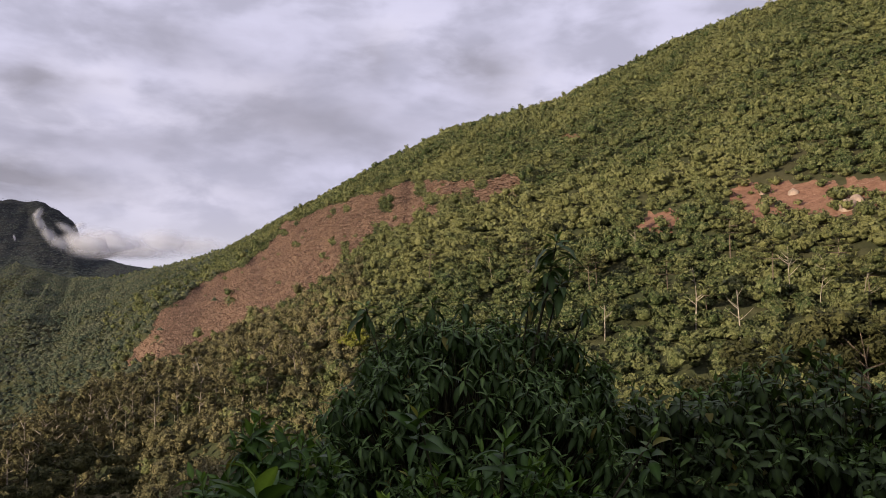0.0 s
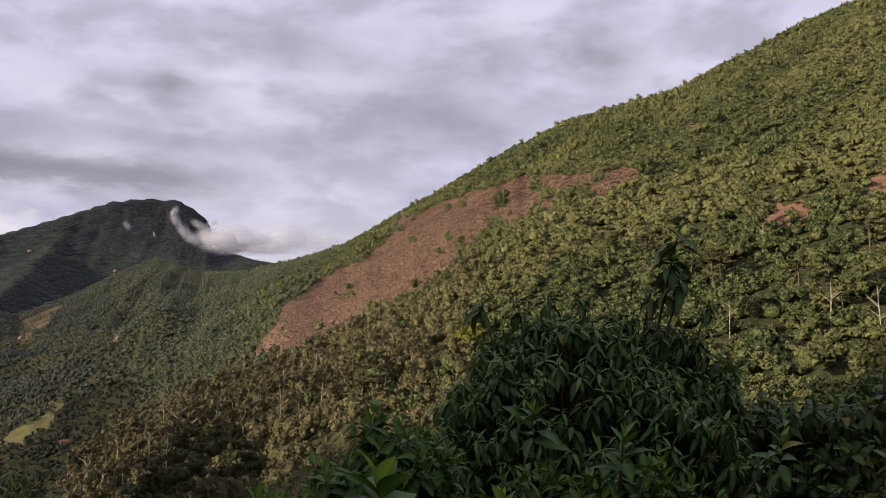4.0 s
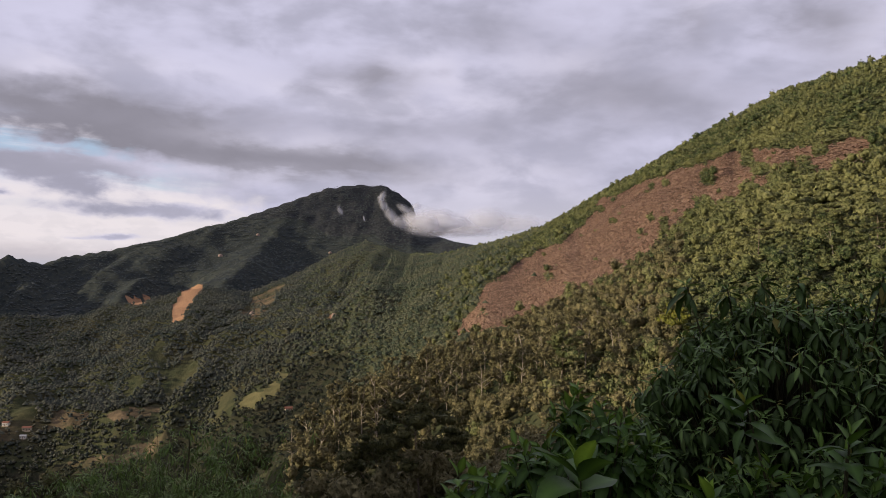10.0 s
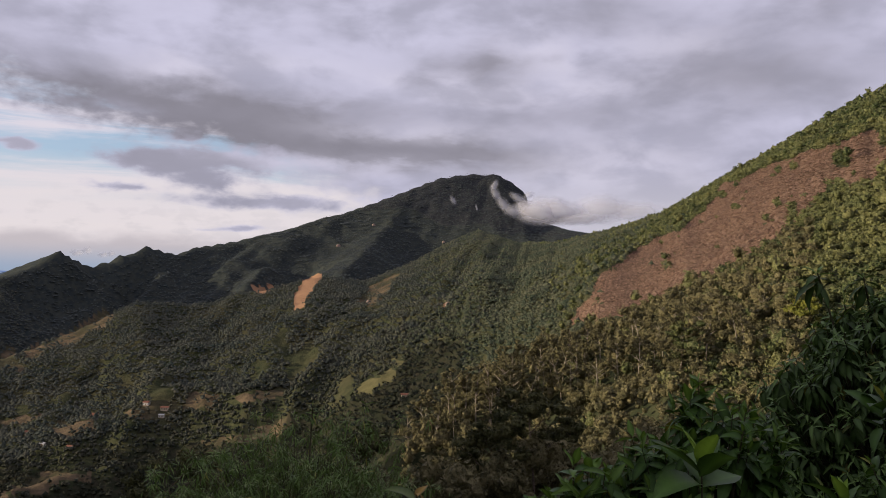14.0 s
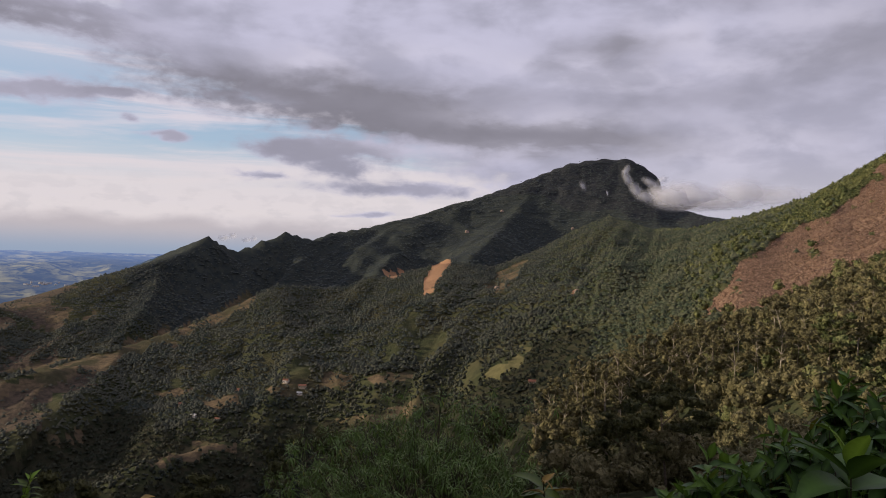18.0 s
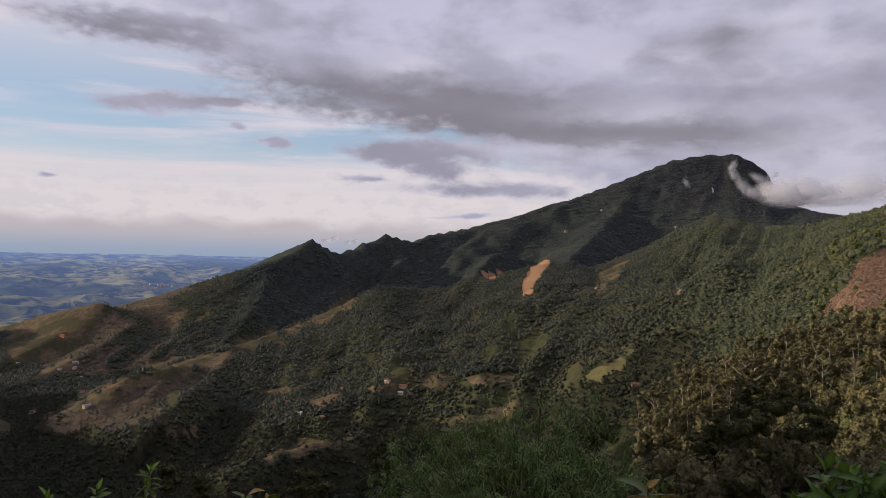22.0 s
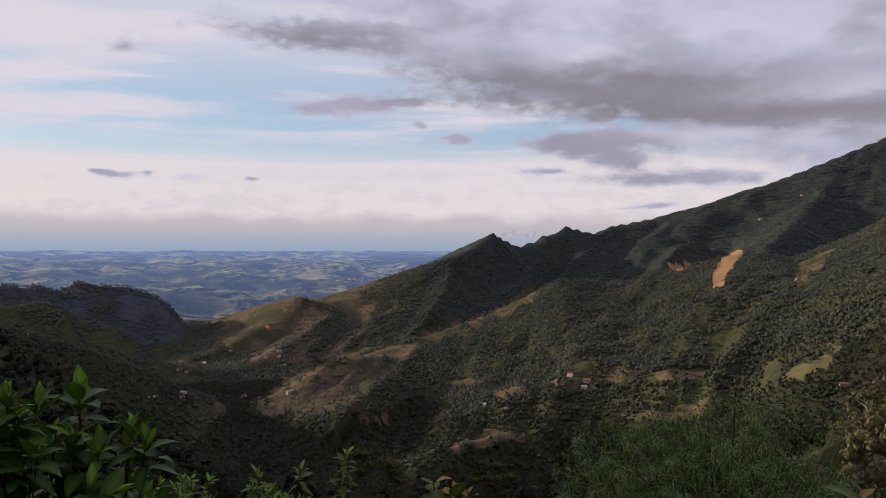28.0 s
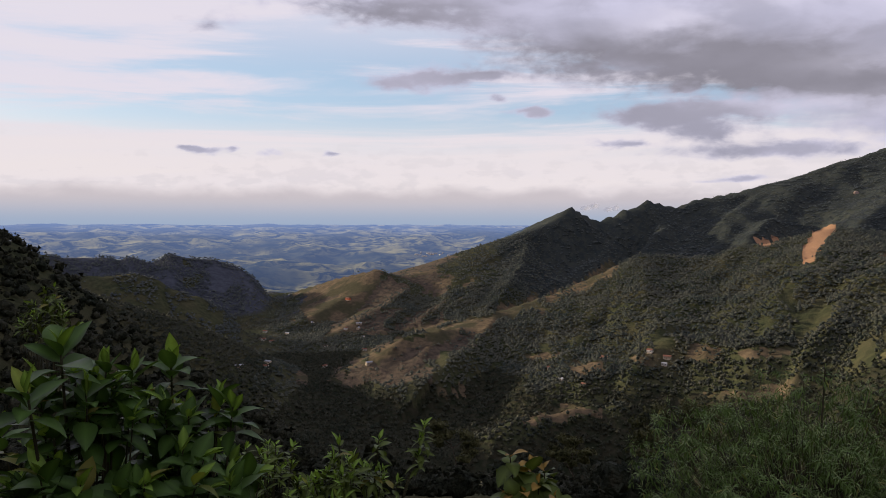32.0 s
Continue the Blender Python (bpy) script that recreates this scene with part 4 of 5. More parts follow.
def shoots_to_leaves(tips, axes, length, per, open0, open1, sag, run, g):
    """Spiral of leaves down each shoot: origins, directions, normals, lengths, age (0 young, 1 old)."""
    n = len(tips)
    j = np.arange(per)
    age = (j / max(per - 1, 1))[None, :] + 0 * tips[:, :1]
    axes = unit(axes)
    side = unit(np.cross(axes, g.normal(size=axes.shape)))
    other = np.cross(axes, side)
    phi = j[None, :] * 2.39996 + g.uniform(0, 6.28, (n, 1)) + g.normal(0, 0.25, (n, per))
    th = np.radians(open0 + (open1 - open0) * age + g.normal(0, 9, (n, per)))
    out = side[:, None] * np.cos(phi)[..., None] + other[:, None] * np.sin(phi)[..., None]
    d = axes[:, None] * np.cos(th)[..., None] + out * np.sin(th)[..., None]
    d[..., 2] -= np.reshape(sag, (-1, 1)) * (0.25 + age)
    d = unit(d)
    up = axes[:, None] * 0.6 + np.array([0, 0, 0.8]) + 0.25 * g.normal(size=d.shape)
    nor = unit(up - d * np.sum(up * d, -1, keepdims=True))
    o = tips[:, None] - axes[:, None] * (run * age)[..., None]
    ln = length * (0.45 + 0.75 * np.sqrt(np.clip(age * 1.6, 0, 1))) * g.uniform(0.75, 1.2, (n, per))
    return [q.reshape(-1, q.shape[-1]) if q.ndim == 3 else q.ravel() for q in (o, d, nor, ln, age)]


def shrub(name, label, category, az, r, half, rise, n, leaves, look_, seed, stem, per=11, open0=15, open1=95, sag=0.5, run=0.25,
          extra=(), single=260, low=-0.3, group="", squash=1.0, ragged=0.25, base_up=0.0, boxy=2.0, mounds=0.45, wild=0.3, twig=1.0):
    """A shrub at a bearing and distance, its top at a height angle. leaves: length and blade meshes (old..., young)."""
    g = np.random.default_rng(seed)
    length, old, young = leaves
    zg = float(land(np.array([az]), np.array([float(r)]))[2][0])
    x, y, top = place(az, rise, r)
    mid = zg + (top - zg) * look_
    root = thing(name, label, category, (x, y, zg), group)
    d = g.normal(size=(n * 3, 3))
    d = unit(d)
    d = d[d[:, 2] > low][:n]
    lump = 1 - ragged * g.random((len(d), 1)) ** 1.3
    lump = lump * (1 + mounds * (fbm(d[:, 0] * 2.2 + seed, d[:, 1] * 2.2 + d[:, 2] * 2.2 + 3, seed, 2) - 0.55))[:, None]
    tips = d / (np.sum(np.abs(d) ** boxy, 1, keepdims=True)) ** (1 / boxy) * lump * np.array([half, half * squash, top - mid]) + np.array([0, 0, mid - zg])
    axes = unit(d * np.array([1, 1, 0.7]) + np.array([0, 0, 0.75]) + wild * g.normal(size=d.shape))
    scale = np.ones(len(tips))
    for (ea, ee, er, sc) in extra:
        ex = np.array(place(ea, ee, er)) - np.array([x, y, zg])
        tips, axes, scale = np.vstack([tips, ex]), np.vstack([axes, [0.05, 0.0, 1.0]]), np.append(scale, sc)
    o, dd, nn, ln, age = shoots_to_leaves(tips, axes, length, per, open0, open1, sag / scale ** 3, run, g)
    ln = ln * np.repeat(scale, per)
    keep = o[:, 2] > 0.03 - base_up
    o, dd, nn, ln, age = o[keep], dd[keep], nn[keep], ln[keep], age[keep]
    xx = np.cross(dd, nn)
    # stems from the root to the shoots
    step = max(1, len(tips) // 14)
    pieces = []
    for i in range(len(tips)):
        a = np.array([tips[i, 0] * 0.12, tips[i, 1] * 0.12, -0.05])
        b_ = np.array([tips[i, 0] * 0.55, tips[i, 1] * 0.55, tips[i, 2] * 0.45])
        t = np.linspace(0, 1, 7)[:, None]
        curve = a * (1 - t) ** 2 + 2 * b_ * t * (1 - t) + tips[i] * t ** 2
        if i % step == 0 or scale[i] > 1.05:
            v, f = tube(curve, np.linspace(0.022, 0.006, 7) * half ** 0.5, 6)
            part("branch", sheet("branch", v, f, [stem]), root)
        else:
            pieces.append(tube(curve[3:], np.linspace(0.008, 0.004, 4) * half ** 0.5 * twig, 4))
    if pieces:
        part("brushwood", sheet("brushwood", *join(pieces), [stem]), root)["kind"] = "stuff"
    # leaves: the nearest on their own, the rest together
    world = o + np.array([x, y, zg])
    order = np.argsort(np.linalg.norm(world - np.array([0, 0, EYE]), axis=1) + 0.3 * g.random(len(o)))
    pick = np.where(age < 0.28, len(old) + g.integers(0, len(young), len(o)), g.integers(0, len(old), len(o)))
    kinds = list(old) + list(young)
    for i in order[:single]:
        ob = part("leaf", kinds[pick[i]], root)
        m = Matrix([[*c, 0] for c in np.stack([xx[i], dd[i], nn[i]], 1) * ln[i]] + [[0, 0, 0, 1]])
        m.translation = Vector(o[i])
        ob.matrix_local = m
    rest = order[single:]
    v_all, f_all, rib, count, mats = [], [], [], 0, []
    slot = []
    for k, me in enumerate(kinds):
        sel = rest[pick[rest] == k]
        if not len(sel):
            continue
        tv = np.empty(len(me.vertices) * 3)
        me.vertices.foreach_get("co", tv)
        tv = tv.reshape(-1, 3)
        tf = np.array([p.vertices[:] for p in me.polygons])
        w = (tv[None, :, :1] * xx[sel][:, None] + tv[None, :, 1:2] * dd[sel][:, None] + tv[None, :, 2:] * nn[sel][:, None]) * ln[sel][:, None, None] + o[sel][:, None]
        v_all.append(w.reshape(-1, 3))
        f_all.append((tf[None] + (np.arange(len(sel)) * len(tv))[:, None, None]).reshape(-1, 4) + count)
        rows = len(tv) // 3
        rib.append(np.tile(np.repeat([0.0, 1.0, 0.0], rows), len(sel)))
        if me.materials[0] not in mats:
            mats.append(me.materials[0])
        slot.append(np.full(len(sel) * len(tf), mats.index(me.materials[0])))
        count += len(sel) * len(tv)
    if v_all:
        me = sheet("leaves", np.concatenate(v_all), np.concatenate(f_all), mats)
        me.polygons.foreach_set("material_index", np.concatenate(slot).astype(np.int32))
        float_attr(me, "rib", np.concatenate(rib))
        part("leaves", me, root)["kind"] = "stuff"
    return root


DARK_LEAF = leaf("dark_leaf", (0.038, 0.066, 0.019), (0.060, 0.100, 0.028), 0.40, 0.12)
DARK_YOUNG = leaf("dark_young_leaf", (0.085, 0.14, 0.040), (0.115, 0.18, 0.050), 0.42, 0.2)
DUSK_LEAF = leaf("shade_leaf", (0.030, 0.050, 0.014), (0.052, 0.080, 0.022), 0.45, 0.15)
MID_LEAF = leaf("green_leaf", (0.034, 0.070, 0.015), (0.056, 0.108, 0.022), 0.38, 0.25)
LIME_LEAF = leaf("lime_leaf", (0.135, 0.235, 0.038), (0.205, 0.315, 0.052), 0.38, 0.3)
FRESH_LEAF = leaf("fresh_leaf", (0.075, 0.14, 0.028), (0.115, 0.19, 0.038), 0.38, 0.3)
OLIVE_LEAF = leaf("olive_leaf", (0.060, 0.092, 0.019), (0.105, 0.138, 0.030), 0.42, 0.25)
RUST_LEAF = leaf("rusty_leaf", (0.20, 0.13, 0.030), (0.30, 0.19, 0.045), 0.45, 0.25)
FINE_LEAF = leaf("feathery_leaf", (0.075, 0.125, 0.030), (0.115, 0.175, 0.048), 0.5, 0.2)
FINE_PALE = leaf("pale_feathery_leaf", (0.13, 0.185, 0.062), (0.20, 0.25, 0.10), 0.5, 0.2)
BRIGHT_LEAF = leaf("bright_leaf", (0.044, 0.090, 0.019), (0.072, 0.132, 0.028), 0.40, 0.28)
STEM = plain("green_brown_stem", (0.055, 0.050, 0.028), 0.8, 0.4, 8.0)


def blades(width, curls, fold, mat, rows=6, belly=0.42):
    return [blade(width, c, fold, mat, rows, belly) for c in curls]


LONG = blades(0.16, (0.5, 1.0, 1.5), 0.35, DARK_LEAF, 4), blades(0.13, (0.3, 0.8), 0.5, DARK_YOUNG, 4)
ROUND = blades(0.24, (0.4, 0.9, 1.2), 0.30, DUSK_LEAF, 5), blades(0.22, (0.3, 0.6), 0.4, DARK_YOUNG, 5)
BROAD = blades(0.26, (0.3, 0.7, 1.1), 0.28, BRIGHT_LEAF, 7, 0.45), blades(0.21, (0.15, 0.4), 0.45, LIME_LEAF, 7, 0.45)
OVAL = blades(0.20, (0.4, 0.9, 1.3), 0.30, MID_LEAF, 6), blades(0.18, (0.2, 0.5), 0.4, FRESH_LEAF, 6)
SMALL = blades(0.19, (0.3, 0.8), 0.30, OLIVE_LEAF, 5), blades(0.18, (0.2, 0.5), 0.4, LIME_LEAF, 5)
PALM = blades(0.36, (0.5, 0.9, 1.3), 0.22, OLIVE_LEAF, 7, 0.38), blades(0.30, (0.4, 0.8), 0.3, RUST_LEAF, 7, 0.38)
NEEDLE = blades(0.065, (0.5, 1.0), 0.2, FINE_LEAF, 3), blades(0.065, (0.3, 0.8), 0.2, FINE_PALE, 3)

shrub("dark_drooping_shrub", "tall dark green shrub with long drooping leaves in shade", "shrub", -1.8, 9.0, 1.95, 0.15, 1180, (0.168, *LONG), 0.42, 201, STEM,
      per=13, open0=35, open1=112, sag=0.95, run=0.12, extra=[(-8.4, 5.3, 9.0, 1.9), (-8.0, 3.6, 8.9, 1.6), (-8.6, 2.4, 9.0, 1.6), (-7.6, 1.6, 9.0, 1.4), (-6.5, 1.2, 9.0, 1.1), (-10.5, 0.6, 9.2, 1.1), (5.7, 0.4, 9.0, 1.5), (0.8, 0.8, 9.0, 1.2), (3.0, 0.2, 9.0, 1.2), (-1.5, 0.9, 9.0, 1.2)], squash=0.9, boxy=2.3, mounds=0.5, ragged=0.2)
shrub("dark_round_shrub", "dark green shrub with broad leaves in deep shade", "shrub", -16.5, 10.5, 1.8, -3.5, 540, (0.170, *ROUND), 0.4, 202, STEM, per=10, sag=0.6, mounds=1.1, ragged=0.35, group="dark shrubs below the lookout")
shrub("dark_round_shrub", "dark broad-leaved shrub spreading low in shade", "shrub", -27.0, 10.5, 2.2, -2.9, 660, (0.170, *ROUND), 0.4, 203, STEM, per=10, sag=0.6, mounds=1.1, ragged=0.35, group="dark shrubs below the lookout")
shrub("green_shrub", "mid-green shrub with drooping oval leaves", "shrub", 12.6, 6.6, 0.85, -7.9, 200, (0.185, *OVAL), 0.42, 204, STEM, per=11, sag=0.6, group="green shrubs")
shrub("green_shrub", "fresh green shrub with leaf rosettes before a darker one", "shrub", -3.4, 6.4, 1.15, -9.6, 110, (0.18, *OVAL), 0.4, 205, STEM, per=11, sag=0.35, open1=85, extra=[(1.8, -7.4, 6.4, 1.35), (-4.6, -9.0, 6.0, 1.35), (-15.0, -8.6, 6.6, 1.1)], group="green shrubs")
shrub("green_shrub", "small leafy shrub with hanging leaf tufts", "shrub", 21.5, 6.0, 0.48, -13.6, 60, (0.20, *OVAL), 0.45, 206, STEM, per=12, sag=0.7, group="green shrubs")
shrub("large_leaf_plant", "plant with large upright glossy green leaf rosettes", "plant", 12.0, 3.0, 0.26, -16.0, 10, (0.135, *BROAD), 0.7, 207, STEM, per=9, open0=8, open1=78, sag=0.08, run=0.10, extra=[(12.9, -12.6, 2.9, 1.3), (4.0, -14.0, 3.0, 1.0)], single=200)
shrub("feathery_shrub", "feathery dark green shrub with thin narrow leaves", "shrub", 41.5, 12.0, 2.45, -10.9, 1050, (0.135, *NEEDLE), 0.40, 208, STEM, per=20, open0=20, open1=120, sag=0.45, run=0.22, ragged=0.45, mounds=0.8, wild=0.9, twig=0.35, extra=[(a_, e_, 12.0, 1.0) for a_, e_ in ((40.9, -10.0), (39.5, -10.3), (37.2, -10.2), (34.5, -10.2), (43.6, -10.9), (45.8, -12.0), (48.2, -13.6), (32.3, -10.2), (51.0, -15.0), (38.3, -10.6), (42.2, -10.6))])
shrub("broad_leaved_shrub", "bright green shrub with broad upright leaf rosettes", "shrub", 92.0, 3.3, 0.50, -10.2, 112, (0.122, *BROAD), 0.45, 209, STEM, per=11, open0=8, open1=85, sag=0.12, run=0.12, extra=[(94.0, -8.6, 3.2, 1.25), (91.2, -10.2, 3.3, 1.15), (96.0, -11.5, 3.0, 1.2)], single=300, group="bright broad-leaved shrubs")
shrub("broad_leaved_shrub", "bright broad-leaved shrub beside a larger one", "shrub", 86.0, 3.5, 0.34, -11.0, 66, (0.122, *BROAD), 0.5, 210, STEM, per=11, open0=8, open1=85, sag=0.12, run=0.12, extra=[(87.0, -10.2, 3.5, 1.25), (82.8, -13.6, 3.4, 1.1), (83.0, -18.6, 3.2, 1.1)], single=300, group="bright broad-leaved shrubs")
shrub("low_shrub", "low olive-green shrub with small leaves", "shrub", 80.5, 7.5, 0.60, -15.6, 90, (0.11, *SMALL), 0.45, 211, STEM, per=12, sag=0.3, run=0.16, group="low shrubs on the slope", single=150)
shrub("low_shrub", "low yellowish-green shrub with small leaves", "shrub", 73.8, 7.0, 0.55, -16.6, 80, (0.12, *SMALL), 0.45, 212, STEM, per=12, sag=0.3, run=0.16, extra=[(68.8, -15.2, 6.8, 1.0), (69.0, -16.2, 6.8, 1.0), (69.2, -17.2, 6.8, 1.0), (72.2, -16.2, 7.0, 1.1), (75.2, -16.3, 7.0, 1.1)], group="low shrubs on the slope", single=150)
shrub("round_leaved_plant", "plant with large rounded olive and rusty leaves", "plant", 60.0, 5.0, 0.36, -16.2, 22, (0.15, *PALM), 0.5, 213, STEM, per=8, open0=25, open1=95, sag=0.5, run=0.12, group="round-leaved plants", single=200)
shrub("round_leaved_plant", "round-leaved plant with yellowing drooping leaves", "plant", 33.2, 4.6, 0.28, -15.6, 18, (0.17, *PALM), 0.5, 214, STEM, per=8, open0=30, open1=105, sag=0.7, run=0.12, group="round-leaved plants", single=200)


def reach_at(az, rise, start=150):
    """The first distance at which the land comes up to a height angle."""
    r = np.geomspace(start, 4400, 1000)
    z = land(np.full(1000, float(az)), r)[2]
    hit = np.nonzero(np.degrees(np.arctan2(z - EYE, r)) >= rise)[0]
    return float(r[hit[0]]) if len(hit) else 2400.0


# ---- single trees on the slopes ----
def tree(name, label, az, r, height, spread, mat, bark, seed, bare=0.0, group=""):
    """Pale-trunked tree: trunk, limbs and a crown of small sprays."""
    g = np.random.default_rng(seed)
    x, y, z = [float(v[0]) for v in land(np.array([az]), np.array([float(r)]))]
    root = thing(name, label, "tree", (x, y, z - 0.2), group, g.uniform(0, 360))
    lean = g.normal(0, 0.11, 2)
    t = np.linspace(0, 1, 8)[:, None]
    spine = np.concatenate([lean * height * t ** 1.5 + 0.3 * np.sin(t * 5 + seed) * t, t * height * 0.9], 1)
    part("trunk", sheet("trunk", *tube(spine, np.linspace(0.21, 0.05, 8) * height / 16 * g.uniform(0.7, 1.2), 7), [bark]), root)
    ends = []
    for i in range(7):
        k = g.uniform(0.40, 0.92)
        a = np.array([np.interp(k, t[:, 0], spine[:, c]) for c in range(3)])
        ang, rise = g.uniform(0, 6.28), g.uniform(0.5, 1.1)
        e_ = a + spread * (1.15 - 0.6 * k) * np.array([math.cos(ang), math.sin(ang), rise])
        m_ = (a + e_) / 2 + np.array([0, 0, -0.08 * spread])
        u = np.linspace(0, 1, 6)[:, None]
        c = a * (1 - u) ** 2 + 2 * m_ * u * (1 - u) + e_ * u ** 2
        part("limb", sheet("limb", *tube(c, np.linspace(0.12, 0.03, 6) * height / 16, 5), [bark]), root)
        ends.append(e_)
    if bare < 1:
        pts = np.concatenate([np.array(ends), spine[-1:]])
        pts = np.repeat(pts, 3, 0) + g.normal(0, spread * 0.22, (len(pts) * 3, 3))
        rad = spread * g.uniform(0.22, 0.42, len(pts)) * (1 - 0.5 * bare)
        v, f, owner = crowns(pts - np.array([0, 0, 1.0]) * rad[:, None] * 0.6, rad, rad * 1.3, 1, 60, 0.20, seed)
        me = sheet("crown", v, f, [mat])
        float_attr(me, "tint", (g.random(len(pts)) * 0.8)[owner])
        part("crown", me, root)
    return root


g_ = np.random.default_rng(77)
GUMS = [(27.4, -11.4, 22), (25.1, -9.9, 17), (22.7, -9.2, 16), (24.4, -8.6, 19), (17.3, -8.0, 16), (13.6, -7.4, 14), (20.1, -9.0, 17), (21.5, -8.4, 17), (30.4, -11.1, 19), (32.8, -12.3, 17), (26.2, -10.2, 19), (29.0, -10.6, 19), (18.9, -7.6, 17), (23.5, -7.4, 17)]
for az in np.linspace(10.0, 33.5, 30):
    GUMS.append((az + g_.uniform(-0.4, 0.4), np.interp(az, [9, 14, 22, 28, 33], [-3.6, -4.4, -6.0, -8.8, -11.2]) - g_.uniform(0.2, 3.2), g_.uniform(11, 18)))
for i, (az, rise, h_) in enumerate(GUMS):
    tree("gum_tree", "slender gum tree with pale trunk and brownish crown", az, reach_at(az, rise, 110), h_, h_ * 0.22, GUM, PALE_BARK, 300 + i, 0.35, "gum trees on the spur")
for i, (az, rise, h_) in enumerate([(27.9, -11.2, 21), (-21.0, -2.1, 12), (-24.2, 1.2, 12), (9.0, -2.6, 9), (22.0, -8.9, 12), (8.0, -3.4, 8)]):
    tree("dead_tree", "bare dead tree with pale branching limbs", az, reach_at(az, rise, 110), h_, h_ * 0.26, GUM, PALE_BARK, 340 + i, 1.0, "dead trees among the woods")
for i, (az, rise, h_) in enumerate([(-18.1, -1.1, 15), (-10.8, 1.8, 11), (-9.3, 2.2, 11), (-3.6, 2.2, 13), (-11.8, -2.0, 11), (-26.0, 0.2, 12), (-28.5, -0.4, 13), (6.9, -3.4, 11), (-14.0, 4.0, 12), (14.5, -7.3, 15), (-6.5, 1.0, 12)]):
    tree("hillside_tree", "tall hillside tree with pale straight trunk and flat crown", az, reach_at(az, rise, 110), h_, h_ * 0.27, FOREST, PALE_BARK, 370 + i, 0.1, "tall trees on the hillside")


for i, (az, r, h_, sp) in enumerate([(50.3, 122, 17, 5.0), (24.5, 100, 12, 4.2), (27.8, 118, 12, 4.0), (36.5, 108, 13, 4.2), (57.5, 150, 12, 4.0), (66.0, 140, 12, 4.0), (21.5, 125, 11, 3.6), (-22.5, 96, 14, 4.6), (-25.8, 104, 17, 5.4), (-29.0, 98, 17, 5.6), (-32.0, 104, 17, 5.4), (-19.6, 108, 13, 4.4)]):
    tree("round_tree", "dark olive tree with a dense rounded crown", az, r, h_, sp, DUSKY, BARK, 410 + i, 0.0, "rounded trees on the shaded slope")
def umbrella_pine(az, rise, height, seed):
    """A pine with a bare straight trunk and a flat crown of upturned branches."""
    g = np.random.default_rng(seed)
    x, y, z = [float(v[0]) for v in land(np.array([az]), np.array([reach_at(az, rise, 110)]))]
    root = thing("umbrella_pine", "tall umbrella pine with flat dark crown of upturned branches", "tree", (x, y, z - 0.2), "umbrella pines on the hillside", g.uniform(0, 360))
    t = np.linspace(0, 1, 6)[:, None]
    spine = np.concatenate([0.15 * np.sin(3 * t + seed), 0.15 * np.cos(2 * t), t * height], 1)
    part("trunk", sheet("trunk", *tube(spine, np.linspace(0.24, 0.10, 6) * height / 14, 7), [BARK]), root)
    ends = []
    for k in range(13):
        level = 0.72 + 0.28 * (k % 3) / 2
        ang, reach = k * 2.4 + g.uniform(-0.2, 0.2), height * g.uniform(0.22, 0.34) * (1.25 - 0.45 * (k % 3) / 2)
        u = np.linspace(0, 1, 6)[:, None]
        c = np.concatenate([reach * u * math.cos(ang), reach * u * math.sin(ang), height * level + 0.05 * height * (u ** 2 - 0.6 * u)], 1)
        part("limb", sheet("limb", *tube(c, np.linspace(0.09, 0.03, 6) * height / 14, 5), [BARK]), root)
        ends += [c[-1], c[-2], c[-3]]
    pts = np.array(ends)
    rad = height * g.uniform(0.045, 0.075, len(pts))
    v, f, owner = crowns(pts - np.array([0, 0, 0.2]) * rad[:, None], rad, rad * 0.9, 1, 30, 0.28, seed)
    me = sheet("crown", v, f, [DUSKY])
    float_attr(me, "tint", (g.random(len(pts)) * 0.7)[owner])
    part("crown", me, root)


for i, (az, rise, h_) in enumerate([(-16.2, 0.6, 10), (-10.7, 1.0, 10), (-23.2, 1.4, 11), (-27.2, 1.6, 11), (-28.9, 0.2, 10), (-3.3, 2.9, 12), (14.3, -7.6, 9), (1.0, 2.2, 11), (-18.8, -0.8, 9), (-11.2, 1.3, 10), (-6.2, 2.4, 11), (-20.5, 3.2, 12)]):
    umbrella_pine(az, rise, h_, 460 + i)
tree("yellow_tree", "small tree with a bright yellow-green crown on the slope", 6.9, reach_at(6.9, -4.0, 110), 9, 3.6, YELLOW, PALE_BARK, 431, 0.0)
shrub("slender_tree", "slender twiggy young tree on the shaded slope", "tree", 94.6, 22.0, 0.8, -4.6, 36, (0.22, *SMALL), 0.8, 215, STEM, per=8, sag=0.3, run=0.3, single=120, low=-0.1, ragged=0.5)


# ---- houses in the valley ----
WALL_MATS = [plain("white_wash", (0.62, 0.58, 0.52), 0.9, 0.15, 1.0), plain("cream_render", (0.52, 0.42, 0.30), 0.9, 0.15, 1.0), plain("brick_render", (0.40, 0.20, 0.13), 0.9, 0.2, 1.5)]
ROOFS = [plain("clay_tile_roof", (0.20, 0.095, 0.065), 0.85, 0.3, 2.0), plain("grey_sheet_roof", (0.32, 0.32, 0.33), 0.6, 0.2, 2.0)]
GLASS = plain("dark_window", (0.03, 0.035, 0.04), 0.2, 0.1, 1.0)
WOOD_DOOR = plain("door_wood", (0.16, 0.09, 0.05), 0.7, 0.3, 4.0)


